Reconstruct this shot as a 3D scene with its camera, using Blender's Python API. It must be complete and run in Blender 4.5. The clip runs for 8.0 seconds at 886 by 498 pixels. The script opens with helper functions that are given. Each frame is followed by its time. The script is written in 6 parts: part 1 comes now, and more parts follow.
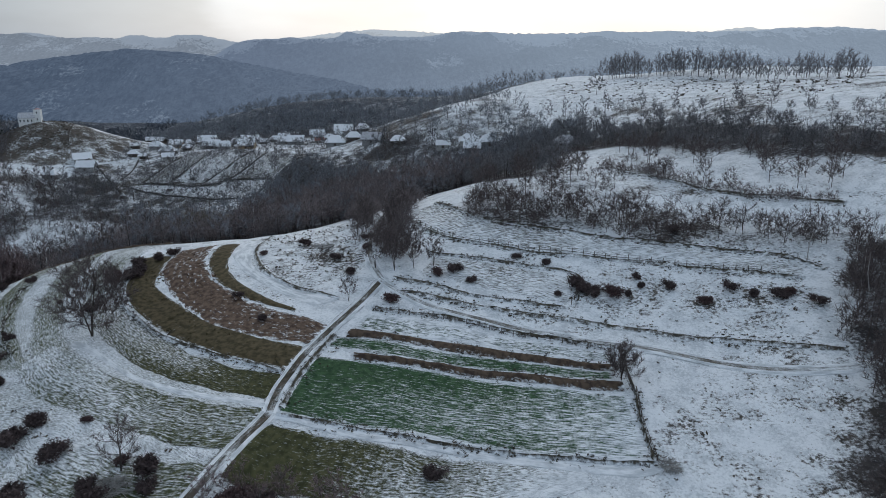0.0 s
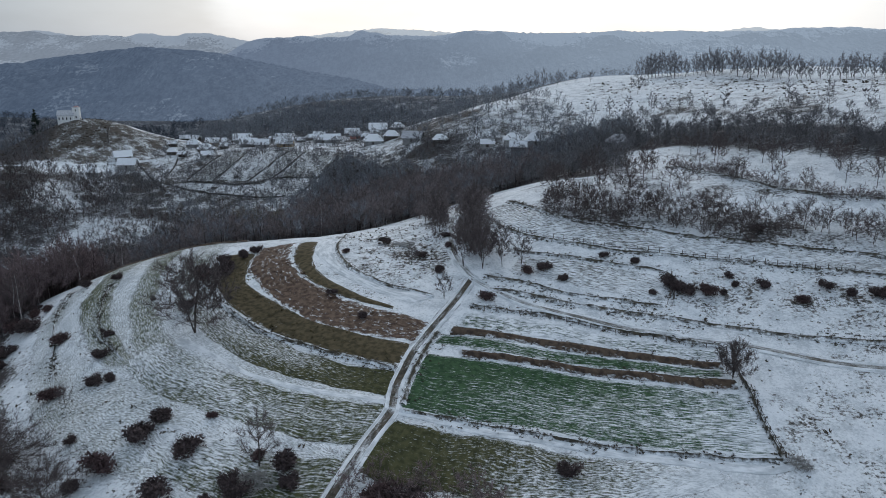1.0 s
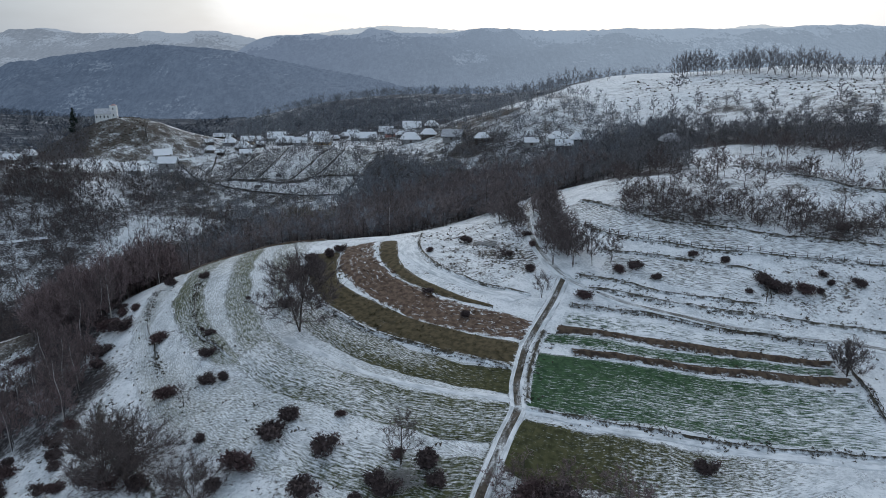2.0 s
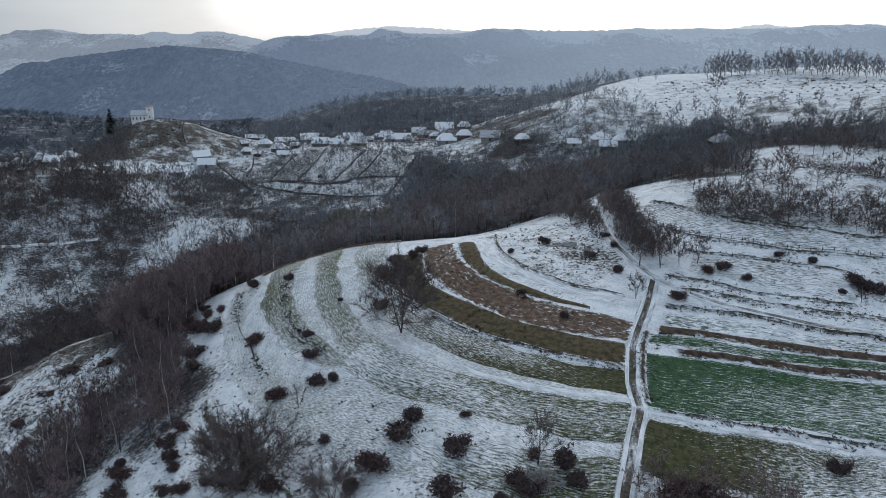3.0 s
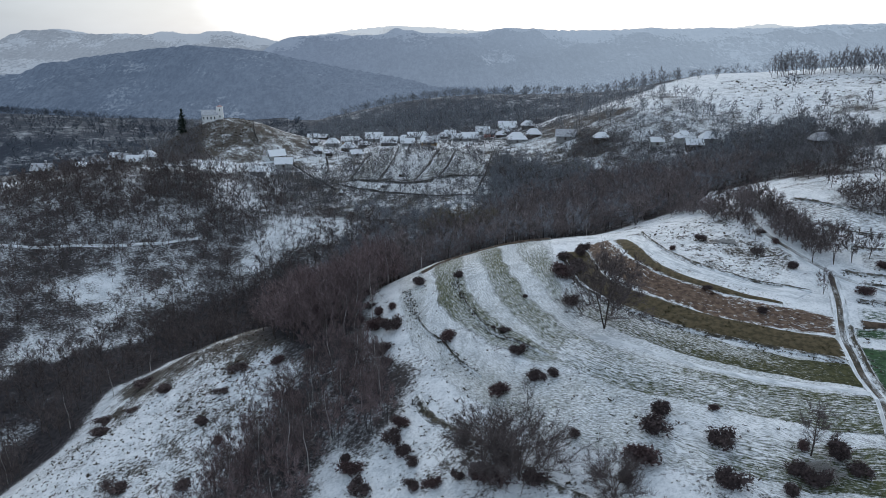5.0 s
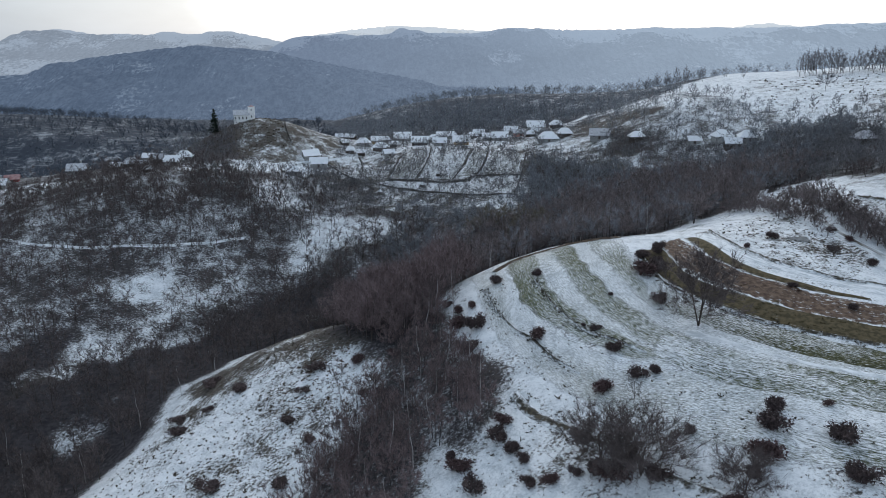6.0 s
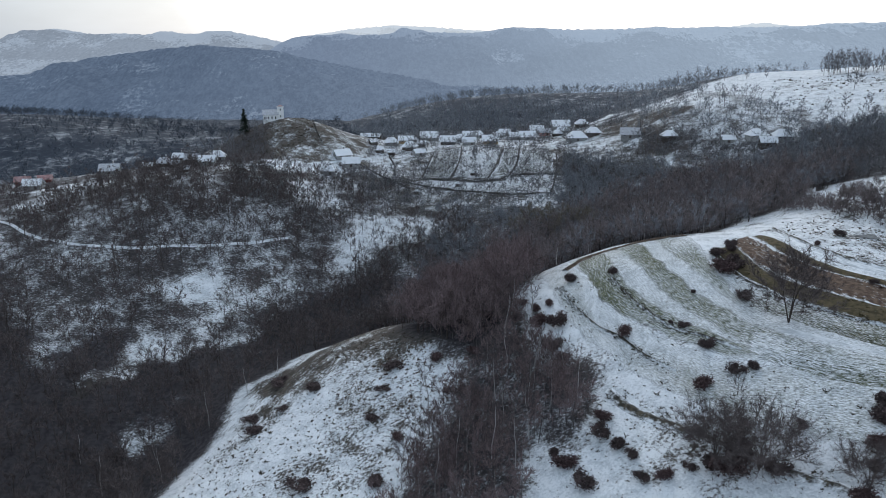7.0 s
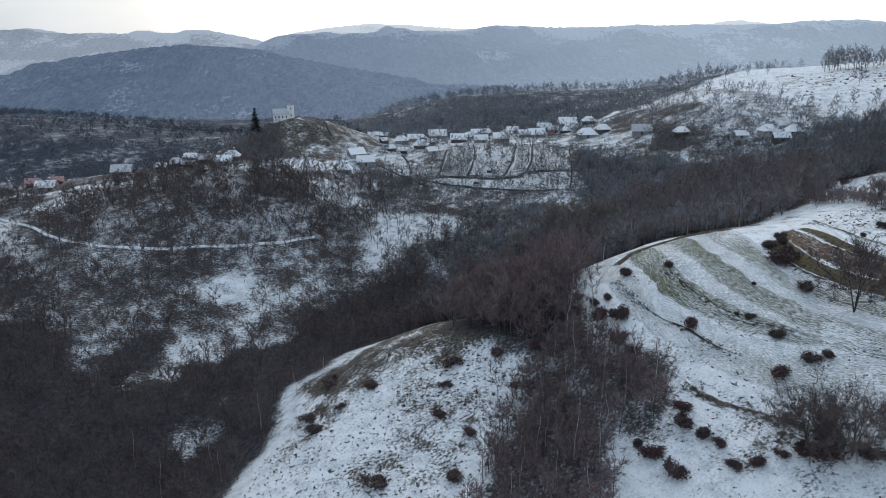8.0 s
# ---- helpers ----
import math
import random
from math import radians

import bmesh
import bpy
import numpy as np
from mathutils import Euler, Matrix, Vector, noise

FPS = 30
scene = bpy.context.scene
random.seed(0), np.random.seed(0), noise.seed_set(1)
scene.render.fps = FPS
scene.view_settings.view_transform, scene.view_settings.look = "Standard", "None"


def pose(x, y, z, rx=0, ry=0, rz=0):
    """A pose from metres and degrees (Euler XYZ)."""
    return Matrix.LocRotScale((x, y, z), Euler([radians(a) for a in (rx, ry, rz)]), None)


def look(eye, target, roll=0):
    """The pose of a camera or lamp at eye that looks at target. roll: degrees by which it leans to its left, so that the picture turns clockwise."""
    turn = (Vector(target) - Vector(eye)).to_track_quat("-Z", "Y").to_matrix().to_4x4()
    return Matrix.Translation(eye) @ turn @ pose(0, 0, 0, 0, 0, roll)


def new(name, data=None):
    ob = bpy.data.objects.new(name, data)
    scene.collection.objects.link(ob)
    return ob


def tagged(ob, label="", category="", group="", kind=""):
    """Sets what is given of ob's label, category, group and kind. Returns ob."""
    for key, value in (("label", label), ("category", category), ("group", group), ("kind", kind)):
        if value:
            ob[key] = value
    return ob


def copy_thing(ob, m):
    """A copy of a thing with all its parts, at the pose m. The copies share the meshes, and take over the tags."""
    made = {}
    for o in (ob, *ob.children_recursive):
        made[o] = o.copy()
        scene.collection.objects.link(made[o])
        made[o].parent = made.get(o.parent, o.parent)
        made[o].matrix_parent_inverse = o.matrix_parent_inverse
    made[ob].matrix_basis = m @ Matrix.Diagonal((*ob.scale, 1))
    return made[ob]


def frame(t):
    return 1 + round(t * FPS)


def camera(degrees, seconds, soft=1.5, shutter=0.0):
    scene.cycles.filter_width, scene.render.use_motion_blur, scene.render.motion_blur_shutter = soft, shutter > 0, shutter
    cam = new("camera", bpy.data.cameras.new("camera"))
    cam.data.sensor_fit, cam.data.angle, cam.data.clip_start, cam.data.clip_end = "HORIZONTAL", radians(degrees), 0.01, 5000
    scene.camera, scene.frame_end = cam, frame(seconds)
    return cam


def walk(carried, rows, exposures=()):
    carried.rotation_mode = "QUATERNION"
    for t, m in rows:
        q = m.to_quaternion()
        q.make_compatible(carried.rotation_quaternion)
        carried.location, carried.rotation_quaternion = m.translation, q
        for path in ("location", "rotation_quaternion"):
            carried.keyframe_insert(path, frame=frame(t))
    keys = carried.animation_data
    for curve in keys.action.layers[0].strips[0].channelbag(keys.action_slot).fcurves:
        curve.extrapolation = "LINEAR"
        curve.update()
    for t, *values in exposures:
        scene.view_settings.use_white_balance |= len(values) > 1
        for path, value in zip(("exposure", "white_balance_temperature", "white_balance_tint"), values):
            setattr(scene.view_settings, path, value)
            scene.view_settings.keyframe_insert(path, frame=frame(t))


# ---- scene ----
cam = camera(62.8, 8.0, 0.9)
METRES, EYE, TILT, LEAN, TURN = 150.0, 100.0, -15.5, 0.0, 0.0
ROWS = [
    (0.0, 0.0, 0.0, 0.0, -0.0, 0.0, -0.0),
    (0.5, -0.0558, -0.0022, 0.0001, 0.09, -0.01, -0.12),
    (1.0, -0.1195, -0.0042, -0.0014, 0.13, -0.07, -0.2),
    (1.5, -0.1792, -0.0064, -0.0008, 0.13, -0.18, -0.21),
    (2.0, -0.2451, -0.009, 0.0003, 0.11, -0.27, -0.2),
    (3.5, -0.4319, -0.017, 0.0012, 0.01, -0.24, -0.03),
    (4.0, -0.4984, -0.0194, -0.0005, -0.08, -0.25, -0.01),
    (4.5, -0.5588, -0.0213, -0.0018, -0.2, -0.27, 0.02),
    (5.0, -0.6251, -0.0238, -0.0017, -0.39, -0.28, 0.08),
    (6.5, -0.8107, -0.0295, -0.004, -1.01, -0.3, 0.36),
    (7.0, -0.8751, -0.0315, -0.0037, -1.36, -0.33, 0.46),
    (7.5, -0.934, -0.0321, -0.0045, -1.85, -0.41, 0.72),
    (8.0, -0.9993, -0.0328, -0.0049, -3.24, -0.47, 1.18),
]
walk(cam, [(t, pose(0, 0, EYE, TILT, LEAN, TURN) @ pose(METRES * x, METRES * y, METRES * z, 90 + pitch, roll, yaw)) for t, x, y, z, yaw, pitch, roll in ROWS],
     ((0.0, -0.12), (1.5, -0.04), (3.5, 0.08), (5.0, 0.18), (6.5, 0.26), (8.0, 0.3)))

# ---- light: overcast winter sky, brighter towards a veiled low sun ahead ----
SUN_AZIMUTH, SUN_HEIGHT = radians(7.0), radians(24.0)
SUN_WAY = Vector((math.sin(SUN_AZIMUTH) * math.cos(SUN_HEIGHT), math.cos(SUN_AZIMUTH) * math.cos(SUN_HEIGHT), math.sin(SUN_HEIGHT)))


def build_sky():
    world = bpy.data.worlds.new("overcast_sky")
    scene.world = world
    world.use_nodes = True
    nt = world.node_tree
    n, l = nt.nodes, nt.links
    n.clear()
    out, bg = n.new("ShaderNodeOutputWorld"), n.new("ShaderNodeBackground")
    sky = n.new("ShaderNodeTexSky")
    sky.sky_type, sky.sun_disc = "NISHITA", False
    sky.sun_elevation, sky.sun_rotation = SUN_HEIGHT, SUN_AZIMUTH
    sky.air_density, sky.dust_density = 1.0, 2.0
    thin = n.new("ShaderNodeVectorMath")
    thin.operation = "SCALE"
    thin.inputs["Scale"].default_value = 0.09
    l.new(sky.outputs["Color"], thin.inputs[0])
    tc = n.new("ShaderNodeTexCoord")
    dot = n.new("ShaderNodeVectorMath")
    dot.operation = "DOT_PRODUCT"
    dot.inputs[1].default_value = SUN_WAY
    l.new(tc.outputs["Generated"], dot.inputs[0])
    ramp = n.new("ShaderNodeValToRGB")
    e = ramp.color_ramp.elements
    e[0].position, e[0].color = 0.0, (0.50, 0.615, 0.76, 1)
    e[1].position, e[1].color = 1.0, (1.24, 1.26, 1.29, 1)
    mid = e.new(0.72)
    mid.color = (0.495, 0.595, 0.71, 1)
    l.new(dot.outputs["Value"], ramp.inputs["Fac"])
    mp = n.new("ShaderNodeMapping")
    mp.inputs["Scale"].default_value = (1.0, 1.0, 3.2)
    l.new(tc.outputs["Generated"], mp.inputs["Vector"])
    noi = n.new("ShaderNodeTexNoise")
    noi.inputs["Scale"].default_value, noi.inputs["Detail"].default_value = 3.2, 6.0
    l.new(mp.outputs["Vector"], noi.inputs["Vector"])
    puff = n.new("ShaderNodeMapRange")
    puff.inputs["From Min"].default_value, puff.inputs["From Max"].default_value = 0.35, 0.65
    puff.inputs["To Min"].default_value, puff.inputs["To Max"].default_value = 0.86, 1.1
    l.new(noi.outputs["Fac"], puff.inputs["Value"])
    cloud = n.new("ShaderNodeVectorMath")
    cloud.operation = "SCALE"
    l.new(ramp.outputs["Color"], cloud.inputs[0])
    way = n.new("ShaderNodeSeparateXYZ")
    l.new(tc.outputs["Generated"], way.inputs[0])
    billow = n.new("ShaderNodeMath")
    billow.operation = "MULTIPLY_ADD"
    l.new(noi.outputs["Fac"], billow.inputs[0])
    billow.inputs[1].default_value = 0.16
    l.new(way.outputs["X"], billow.inputs[2])
    bank = n.new("ShaderNodeMapRange")
    bank.interpolation_type = "SMOOTHSTEP"
    for key, val in (("From Min", -0.215), ("From Max", -0.165), ("To Min", 0.80), ("To Max", 1.0)):
        bank.inputs[key].default_value = val
    l.new(billow.outputs[0], bank.inputs["Value"])
    shade = n.new("ShaderNodeMath")
    shade.operation = "MULTIPLY"
    l.new(puff.outputs["Result"], shade.inputs[0])
    l.new(bank.outputs["Result"], shade.inputs[1])
    l.new(shade.outputs[0], cloud.inputs["Scale"])
    mix = n.new("ShaderNodeMix")
    mix.data_type = "RGBA"
    mix.inputs["Factor"].default_value = 0.85
    l.new(thin.outputs["Vector"], mix.inputs["A"])
    l.new(cloud.outputs["Vector"], mix.inputs["B"])
    l.new(mix.outputs["Result"], bg.inputs["Color"])
    l.new(bg.outputs["Background"], out.inputs["Surface"])


build_sky()
sun = new("sun", bpy.data.lights.new("sun", "SUN"))
sun.data.energy, sun.data.angle, sun.data.color = 0.5, radians(25), (1.0, 0.97, 0.92)
sun.matrix_world = look(SUN_WAY * 300, (0, 0, 0))

# ---- materials ----
def node_mat(name):
    m = bpy.data.materials.new(name)
    m.use_nodes = True
    nt = m.node_tree
    return m, nt.nodes, nt.links, nt.nodes["Principled BSDF"]


def noise_node(n, l, vec, scale, detail=4.0, rough=0.55):
    t = n.new("ShaderNodeTexNoise")
    t.inputs["Scale"].default_value, t.inputs["Detail"].default_value, t.inputs["Roughness"].default_value = scale, detail, rough
    l.new(vec, t.inputs["Vector"])
    return t.outputs["Fac"]


def math_node(n, l, op, a, b, c=None):
    t = n.new("ShaderNodeMath")
    t.operation = op
    for k, v in enumerate((a, b, c)):
        if v is None:
            continue
        if isinstance(v, (int, float)):
            t.inputs[k].default_value = v
        else:
            l.new(v, t.inputs[k])
    return t.outputs[0]


def step_node(n, l, v, lo, hi, a=0.0, b=1.0):
    t = n.new("ShaderNodeMapRange")
    t.interpolation_type = "SMOOTHSTEP"
    for key, val in (("From Min", lo), ("From Max", hi), ("To Min", a), ("To Max", b)):
        if isinstance(val, (int, float)):
            t.inputs[key].default_value = val
        else:
            l.new(val, t.inputs[key])
    l.new(v, t.inputs["Value"])
    return t.outputs["Result"]


def mix_node(n, l, f, a, b):
    t = n.new("ShaderNodeMix")
    t.data_type = "RGBA"
    if isinstance(f, (int, float)):
        t.inputs["Factor"].default_value = f
    else:
        l.new(f, t.inputs["Factor"])
    for key, v in (("A", a), ("B", b)):
        if isinstance(v, tuple):
            t.inputs[key].default_value = (*v, 1)
        else:
            l.new(v, t.inputs[key])
    return t.outputs["Result"]


def bump_node(n, l, height, strength, distance, bsdf):
    t = n.new("ShaderNodeBump")
    t.inputs["Strength"].default_value, t.inputs["Distance"].default_value = strength, distance
    l.new(height, t.inputs["Height"])
    l.new(t.outputs["Normal"], bsdf.inputs["Normal"])


def scaled(n, l, vec, s):
    t = n.new("ShaderNodeMapping")
    t.inputs["Scale"].default_value = s
    l.new(vec, t.inputs["Vector"])
    return t.outputs["Vector"]


SNOW, SNOW_THIN = (0.86, 0.88, 0.90), (0.50, 0.53, 0.555)


def snowy(name, dark, light, cover, streak=6.0, grain=1.1, patch=0.10, soft=0.10, spread=0.55, fade=False):
    """Thin snow over grass or soil, in streaks along the strip: cover 0 (bare) to 1 (all white)."""
    m, n, l, b = node_mat(name)
    uv = n.new("ShaderNodeUVMap").outputs["UV"]
    fine = noise_node(n, l, scaled(n, l, uv, (grain / streak, grain, 1)), 1.0, 5.0, 0.65)
    wide = noise_node(n, l, scaled(n, l, uv, (patch / 2.5, patch, 1)), 1.0, 3.0)
    tuft = noise_node(n, l, uv, 2.6, 3.0, 0.6)
    v = math_node(n, l, "ADD", math_node(n, l, "MULTIPLY", fine, 1.0 - spread), math_node(n, l, "MULTIPLY", wide, spread))
    v = math_node(n, l, "ADD", math_node(n, l, "MULTIPLY", v, 0.8), math_node(n, l, "MULTIPLY", tuft, 0.2))
    rim = n.new("ShaderNodeAttribute")
    rim.attribute_name = "rim"
    v = math_node(n, l, "ADD", v, math_node(n, l, "MULTIPLY", math_node(n, l, "SUBTRACT", 1.0, rim.outputs["Fac"]), 0.0 if fade else 0.14))
    if fade:
        thin = math_node(n, l, "ADD", rim.outputs["Fac"], math_node(n, l, "MULTIPLY", math_node(n, l, "SUBTRACT", fine, 0.5), 1.6))
        l.new(step_node(n, l, thin, 0.25, 0.55), b.inputs["Alpha"])
    drift = n.new("ShaderNodeAttribute")
    drift.attribute_name = "drift"
    v = math_node(n, l, "ADD", v, drift.outputs["Fac"])
    edge = 0.70 - 0.40 * cover
    white = step_node(n, l, v, edge - soft, edge + soft)
    under = mix_node(n, l, step_node(n, l, noise_node(n, l, uv, 0.9, 4.0), 0.35, 0.65), dark, light)
    depth = math_node(n, l, "ADD", math_node(n, l, "MULTIPLY", noise_node(n, l, uv, 0.35, 4.0), 0.4), math_node(n, l, "MULTIPLY", fine, 0.6))
    snow = mix_node(n, l, step_node(n, l, depth, 0.38, 0.6), SNOW_THIN, SNOW)
    l.new(mix_node(n, l, white, under, snow), b.inputs["Base Color"])
    b.inputs["Roughness"].default_value, b.inputs["Specular IOR Level"].default_value = 0.9, 0.15
    bump_node(n, l, math_node(n, l, "ADD", fine, math_node(n, l, "MULTIPLY", tuft, 0.6)), 0.25, 0.10, b)
    return m


def ground_material():
    """Open slopes under thin snow; leaf litter where woods stand, tussocks on rough pasture."""
    m, n, l, b = node_mat("snowy_ground")
    pos = n.new("ShaderNodeTexCoord").outputs["Object"]

    def attr(name):
        a = n.new("ShaderNodeAttribute")
        a.attribute_name = name
        return a.outputs["Fac"]

    litter, rough, haze_tint = attr("litter"), attr("tussock"), attr("haze_tint")
    fine = noise_node(n, l, pos, 1.6, 6.0, 0.72)
    streak = noise_node(n, l, scaled(n, l, pos, (0.9, 2.2, 2.2)), 1.0, 5.0, 0.7)
    wide = math_node(n, l, "ADD", math_node(n, l, "MULTIPLY", noise_node(n, l, pos, 0.045, 4.0, 0.6), 0.5), math_node(n, l, "MULTIPLY", noise_node(n, l, pos, 0.22, 4.0, 0.6), 0.5))
    v = math_node(n, l, "ADD", math_node(n, l, "MULTIPLY", fine, 0.36), math_node(n, l, "MULTIPLY", streak, 0.16))
    v = math_node(n, l, "ADD", v, math_node(n, l, "MULTIPLY", wide, 0.48))
    edge = math_node(n, l, "ADD", 0.432, math_node(n, l, "MULTIPLY", litter, 0.155))
    edge = math_node(n, l, "ADD", edge, math_node(n, l, "MULTIPLY", rough, 0.055))
    soft = math_node(n, l, "ADD", 0.035, math_node(n, l, "MULTIPLY", litter, 0.05))
    white = step_node(n, l, v, math_node(n, l, "SUBTRACT", edge, soft), math_node(n, l, "ADD", edge, soft))
    grass = mix_node(n, l, step_node(n, l, noise_node(n, l, pos, 0.7, 4.0), 0.35, 0.65), (0.056, 0.051, 0.044), (0.118, 0.101, 0.086))
    leaves = mix_node(n, l, step_node(n, l, noise_node(n, l, pos, 0.9, 5.0), 0.3, 0.7), (0.036, 0.033, 0.037), (0.082, 0.073, 0.077))
    # bluish distance haze put into the floor colour of the far hills
    under = mix_node(n, l, haze_tint, mix_node(n, l, litter, grass, leaves), (0.036, 0.045, 0.062))
    depth = math_node(n, l, "ADD", math_node(n, l, "MULTIPLY", noise_node(n, l, pos, 0.3, 5.0), 0.45), math_node(n, l, "MULTIPLY", noise_node(n, l, pos, 2.2, 5.0, 0.7), 0.55))
    snow = mix_node(n, l, step_node(n, l, depth, 0.38, 0.58), (0.58, 0.61, 0.635), SNOW)
    l.new(mix_node(n, l, white, under, snow), b.inputs["Base Color"])
    b.inputs["Roughness"].default_value, b.inputs["Specular IOR Level"].default_value = 0.9, 0.15
    bump_node(n, l, math_node(n, l, "ADD", fine, math_node(n, l, "MULTIPLY", streak, 0.3)), 0.55, 0.25, b)
    return m


def plain(name, dark, light, scale=1.0, rough=0.85, bump=0.0, island=False, metal=0.0):
    m, n, l, b = node_mat(name)
    pos = n.new("ShaderNodeTexCoord").outputs["Object"]
    f = noise_node(n, l, pos, scale, 5.0, 0.6)
    if island:
        f = math_node(n, l, "ADD", math_node(n, l, "MULTIPLY", f, 0.4), math_node(n, l, "MULTIPLY", n.new("ShaderNodeNewGeometry").outputs["Random Per Island"], 0.6))
    else:
        r = n.new("ShaderNodeObjectInfo").outputs["Random"]
        f = math_node(n, l, "ADD", math_node(n, l, "MULTIPLY", f, 0.75), math_node(n, l, "MULTIPLY", r, 0.25))
    l.new(mix_node(n, l, step_node(n, l, f, 0.25, 0.75), dark, light), b.inputs["Base Color"])
    b.inputs["Roughness"].default_value, b.inputs["Specular IOR Level"].default_value, b.inputs["Metallic"].default_value = rough, 0.2, metal
    if bump:
        bump_node(n, l, f, 0.6, bump, b)
    return m


def far_hill_material(name, air, far_air, veil, snow_share, scale, near_x=-500.0, far_x=500.0):
    """Distant wooded hills with clearings; the haze before them is mixed in as emission."""
    m, n, l, b = node_mat(name)
    pos = n.new("ShaderNodeTexCoord").outputs["Object"]
    clear = noise_node(n, l, scaled(n, l, pos, (1, 0.35, 2.2)), scale, 5.0, 0.6)
    speck = noise_node(n, l, scaled(n, l, pos, (1, 0.3, 1.2)), scale * 20, 5.0, 0.75)
    crowns = noise_node(n, l, scaled(n, l, pos, (1.6, 0.5, 0.8)), scale * 9, 4.0, 0.7)
    a = n.new("ShaderNodeAttribute")
    a.attribute_name = "open_top"
    v = math_node(n, l, "ADD", math_node(n, l, "MULTIPLY", clear, 0.62), math_node(n, l, "MULTIPLY", speck, 0.38))
    v = math_node(n, l, "ADD", v, math_node(n, l, "MULTIPLY", a.outputs["Fac"], 0.20))
    white = step_node(n, l, v, 0.66 - snow_share, 0.72 - snow_share)
    tone = math_node(n, l, "ADD", math_node(n, l, "MULTIPLY", speck, 0.45), math_node(n, l, "MULTIPLY", crowns, 0.35))
    tone = math_node(n, l, "ADD", tone, math_node(n, l, "MULTIPLY", noise_node(n, l, pos, scale * 2.0, 4.0), 0.20))
    wood = mix_node(n, l, step_node(n, l, tone, 0.38, 0.64), (0.006, 0.009, 0.014), (0.30, 0.33, 0.36))
    l.new(mix_node(n, l, white, wood, (0.72, 0.75, 0.78)), b.inputs["Base Color"])
    b.inputs["Roughness"].default_value, b.inputs["Specular IOR Level"].default_value = 1.0, 0.0
    # airlight imitated by a bluish emission over the woods, its share uneven with noise
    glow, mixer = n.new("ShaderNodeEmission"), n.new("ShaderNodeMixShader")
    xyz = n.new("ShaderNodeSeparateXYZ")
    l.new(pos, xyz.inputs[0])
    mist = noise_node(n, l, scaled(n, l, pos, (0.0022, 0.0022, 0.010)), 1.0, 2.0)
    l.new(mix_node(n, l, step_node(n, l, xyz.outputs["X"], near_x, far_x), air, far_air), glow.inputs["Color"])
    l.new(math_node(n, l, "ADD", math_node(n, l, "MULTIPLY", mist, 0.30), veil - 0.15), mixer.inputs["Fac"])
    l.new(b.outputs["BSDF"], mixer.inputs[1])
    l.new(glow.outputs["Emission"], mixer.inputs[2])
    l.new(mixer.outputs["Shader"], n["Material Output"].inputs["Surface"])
    bump_node(n, l, math_node(n, l, "ADD", speck, crowns), 1.0, 8.0, b)
    return m


M_GROUND = ground_material()
M_WHEAT = snowy("winter_wheat", (0.026, 0.060, 0.028), (0.056, 0.112, 0.052), 0.30, 8.0, 3.6, 0.05, 0.07, 0.38)
M_WHEAT_SNOWY = snowy("snowed_winter_wheat", (0.03, 0.06, 0.035), (0.07, 0.11, 0.06), 0.55, 3.5, 2.2, 0.09, 0.07, 0.35)
M_OLIVE = snowy("dry_olive_grass", (0.052, 0.043, 0.022), (0.115, 0.090, 0.052), 0.08, 4.0, 1.8, 0.1, 0.08, 0.35)
M_BRACKEN = snowy("bracken_and_tussocks", (0.075, 0.048, 0.038), (0.17, 0.118, 0.085), 0.29, 2.0, 1.2, 0.12, 0.06, 0.3)
M_BANK = snowy("brown_grass_bank", (0.050, 0.036, 0.028), (0.12, 0.086, 0.062), 0.14, 3.0, 1.5, 0.15, 0.07, 0.35)
M_DARK_BANK = snowy("dark_grass_bank", (0.040, 0.037, 0.030), (0.095, 0.082, 0.060), 0.31, 2.0, 1.5, 0.30, 0.08, 0.45)
M_PASTURE = snowy("green_pasture", (0.040, 0.049, 0.021), (0.092, 0.100, 0.046), 0.375, 5.0, 3.2, 0.07, 0.085, 0.36, True)
M_PASTURE_BARE = snowy("olive_pasture", (0.038, 0.042, 0.018), (0.085, 0.084, 0.038), 0.23, 4.0, 3.4, 0.06, 0.08, 0.38, True)
M_MOWN = snowy("mown_pasture", (0.075, 0.080, 0.048), (0.15, 0.15, 0.09), 0.63, 4.5, 5.0, 0.06, 0.12, 0.38, True)
M_MOWN_GREEN = snowy("mown_green_terrace", (0.056, 0.066, 0.032), (0.125, 0.130, 0.066), 0.43, 4.5, 3.6, 0.07, 0.12, 0.36, True)
M_STUBBLE = snowy("snowed_stubble", (0.08, 0.075, 0.062), (0.16, 0.145, 0.12), 0.60, 6.0, 3.4, 0.1, 0.065, 0.25, True)
M_PLOT = snowy("weedy_village_plot", (0.075, 0.075, 0.062), (0.15, 0.145, 0.12), 0.46, 3.0, 1.6, 0.1, 0.09, 0.3)
M_SNOW_STRIP = snowy("snow_strip", (0.20, 0.19, 0.17), (0.35, 0.33, 0.30), 0.92, 5.0, 1.2, 0.12, 0.1)
M_RUT = snowy("snow_in_ruts", (0.14, 0.12, 0.10), (0.25, 0.22, 0.19), 0.78, 9.0, 1.5, 0.25, 0.1)
M_TRACK = snowy("track_verge", (0.055, 0.048, 0.036), (0.12, 0.10, 0.08), 0.34, 5.0, 1.6, 0.2, 0.1)
M_TRACK_PALE = snowy("snowy_track_verge", (0.085, 0.075, 0.06), (0.16, 0.14, 0.11), 0.50, 5.0, 1.8, 0.2, 0.12)
M_HEDGE = snowy("bare_hedge", (0.040, 0.038, 0.035), (0.090, 0.080, 0.070), 0.08, 2.0, 1.5, 0.3, 0.08)
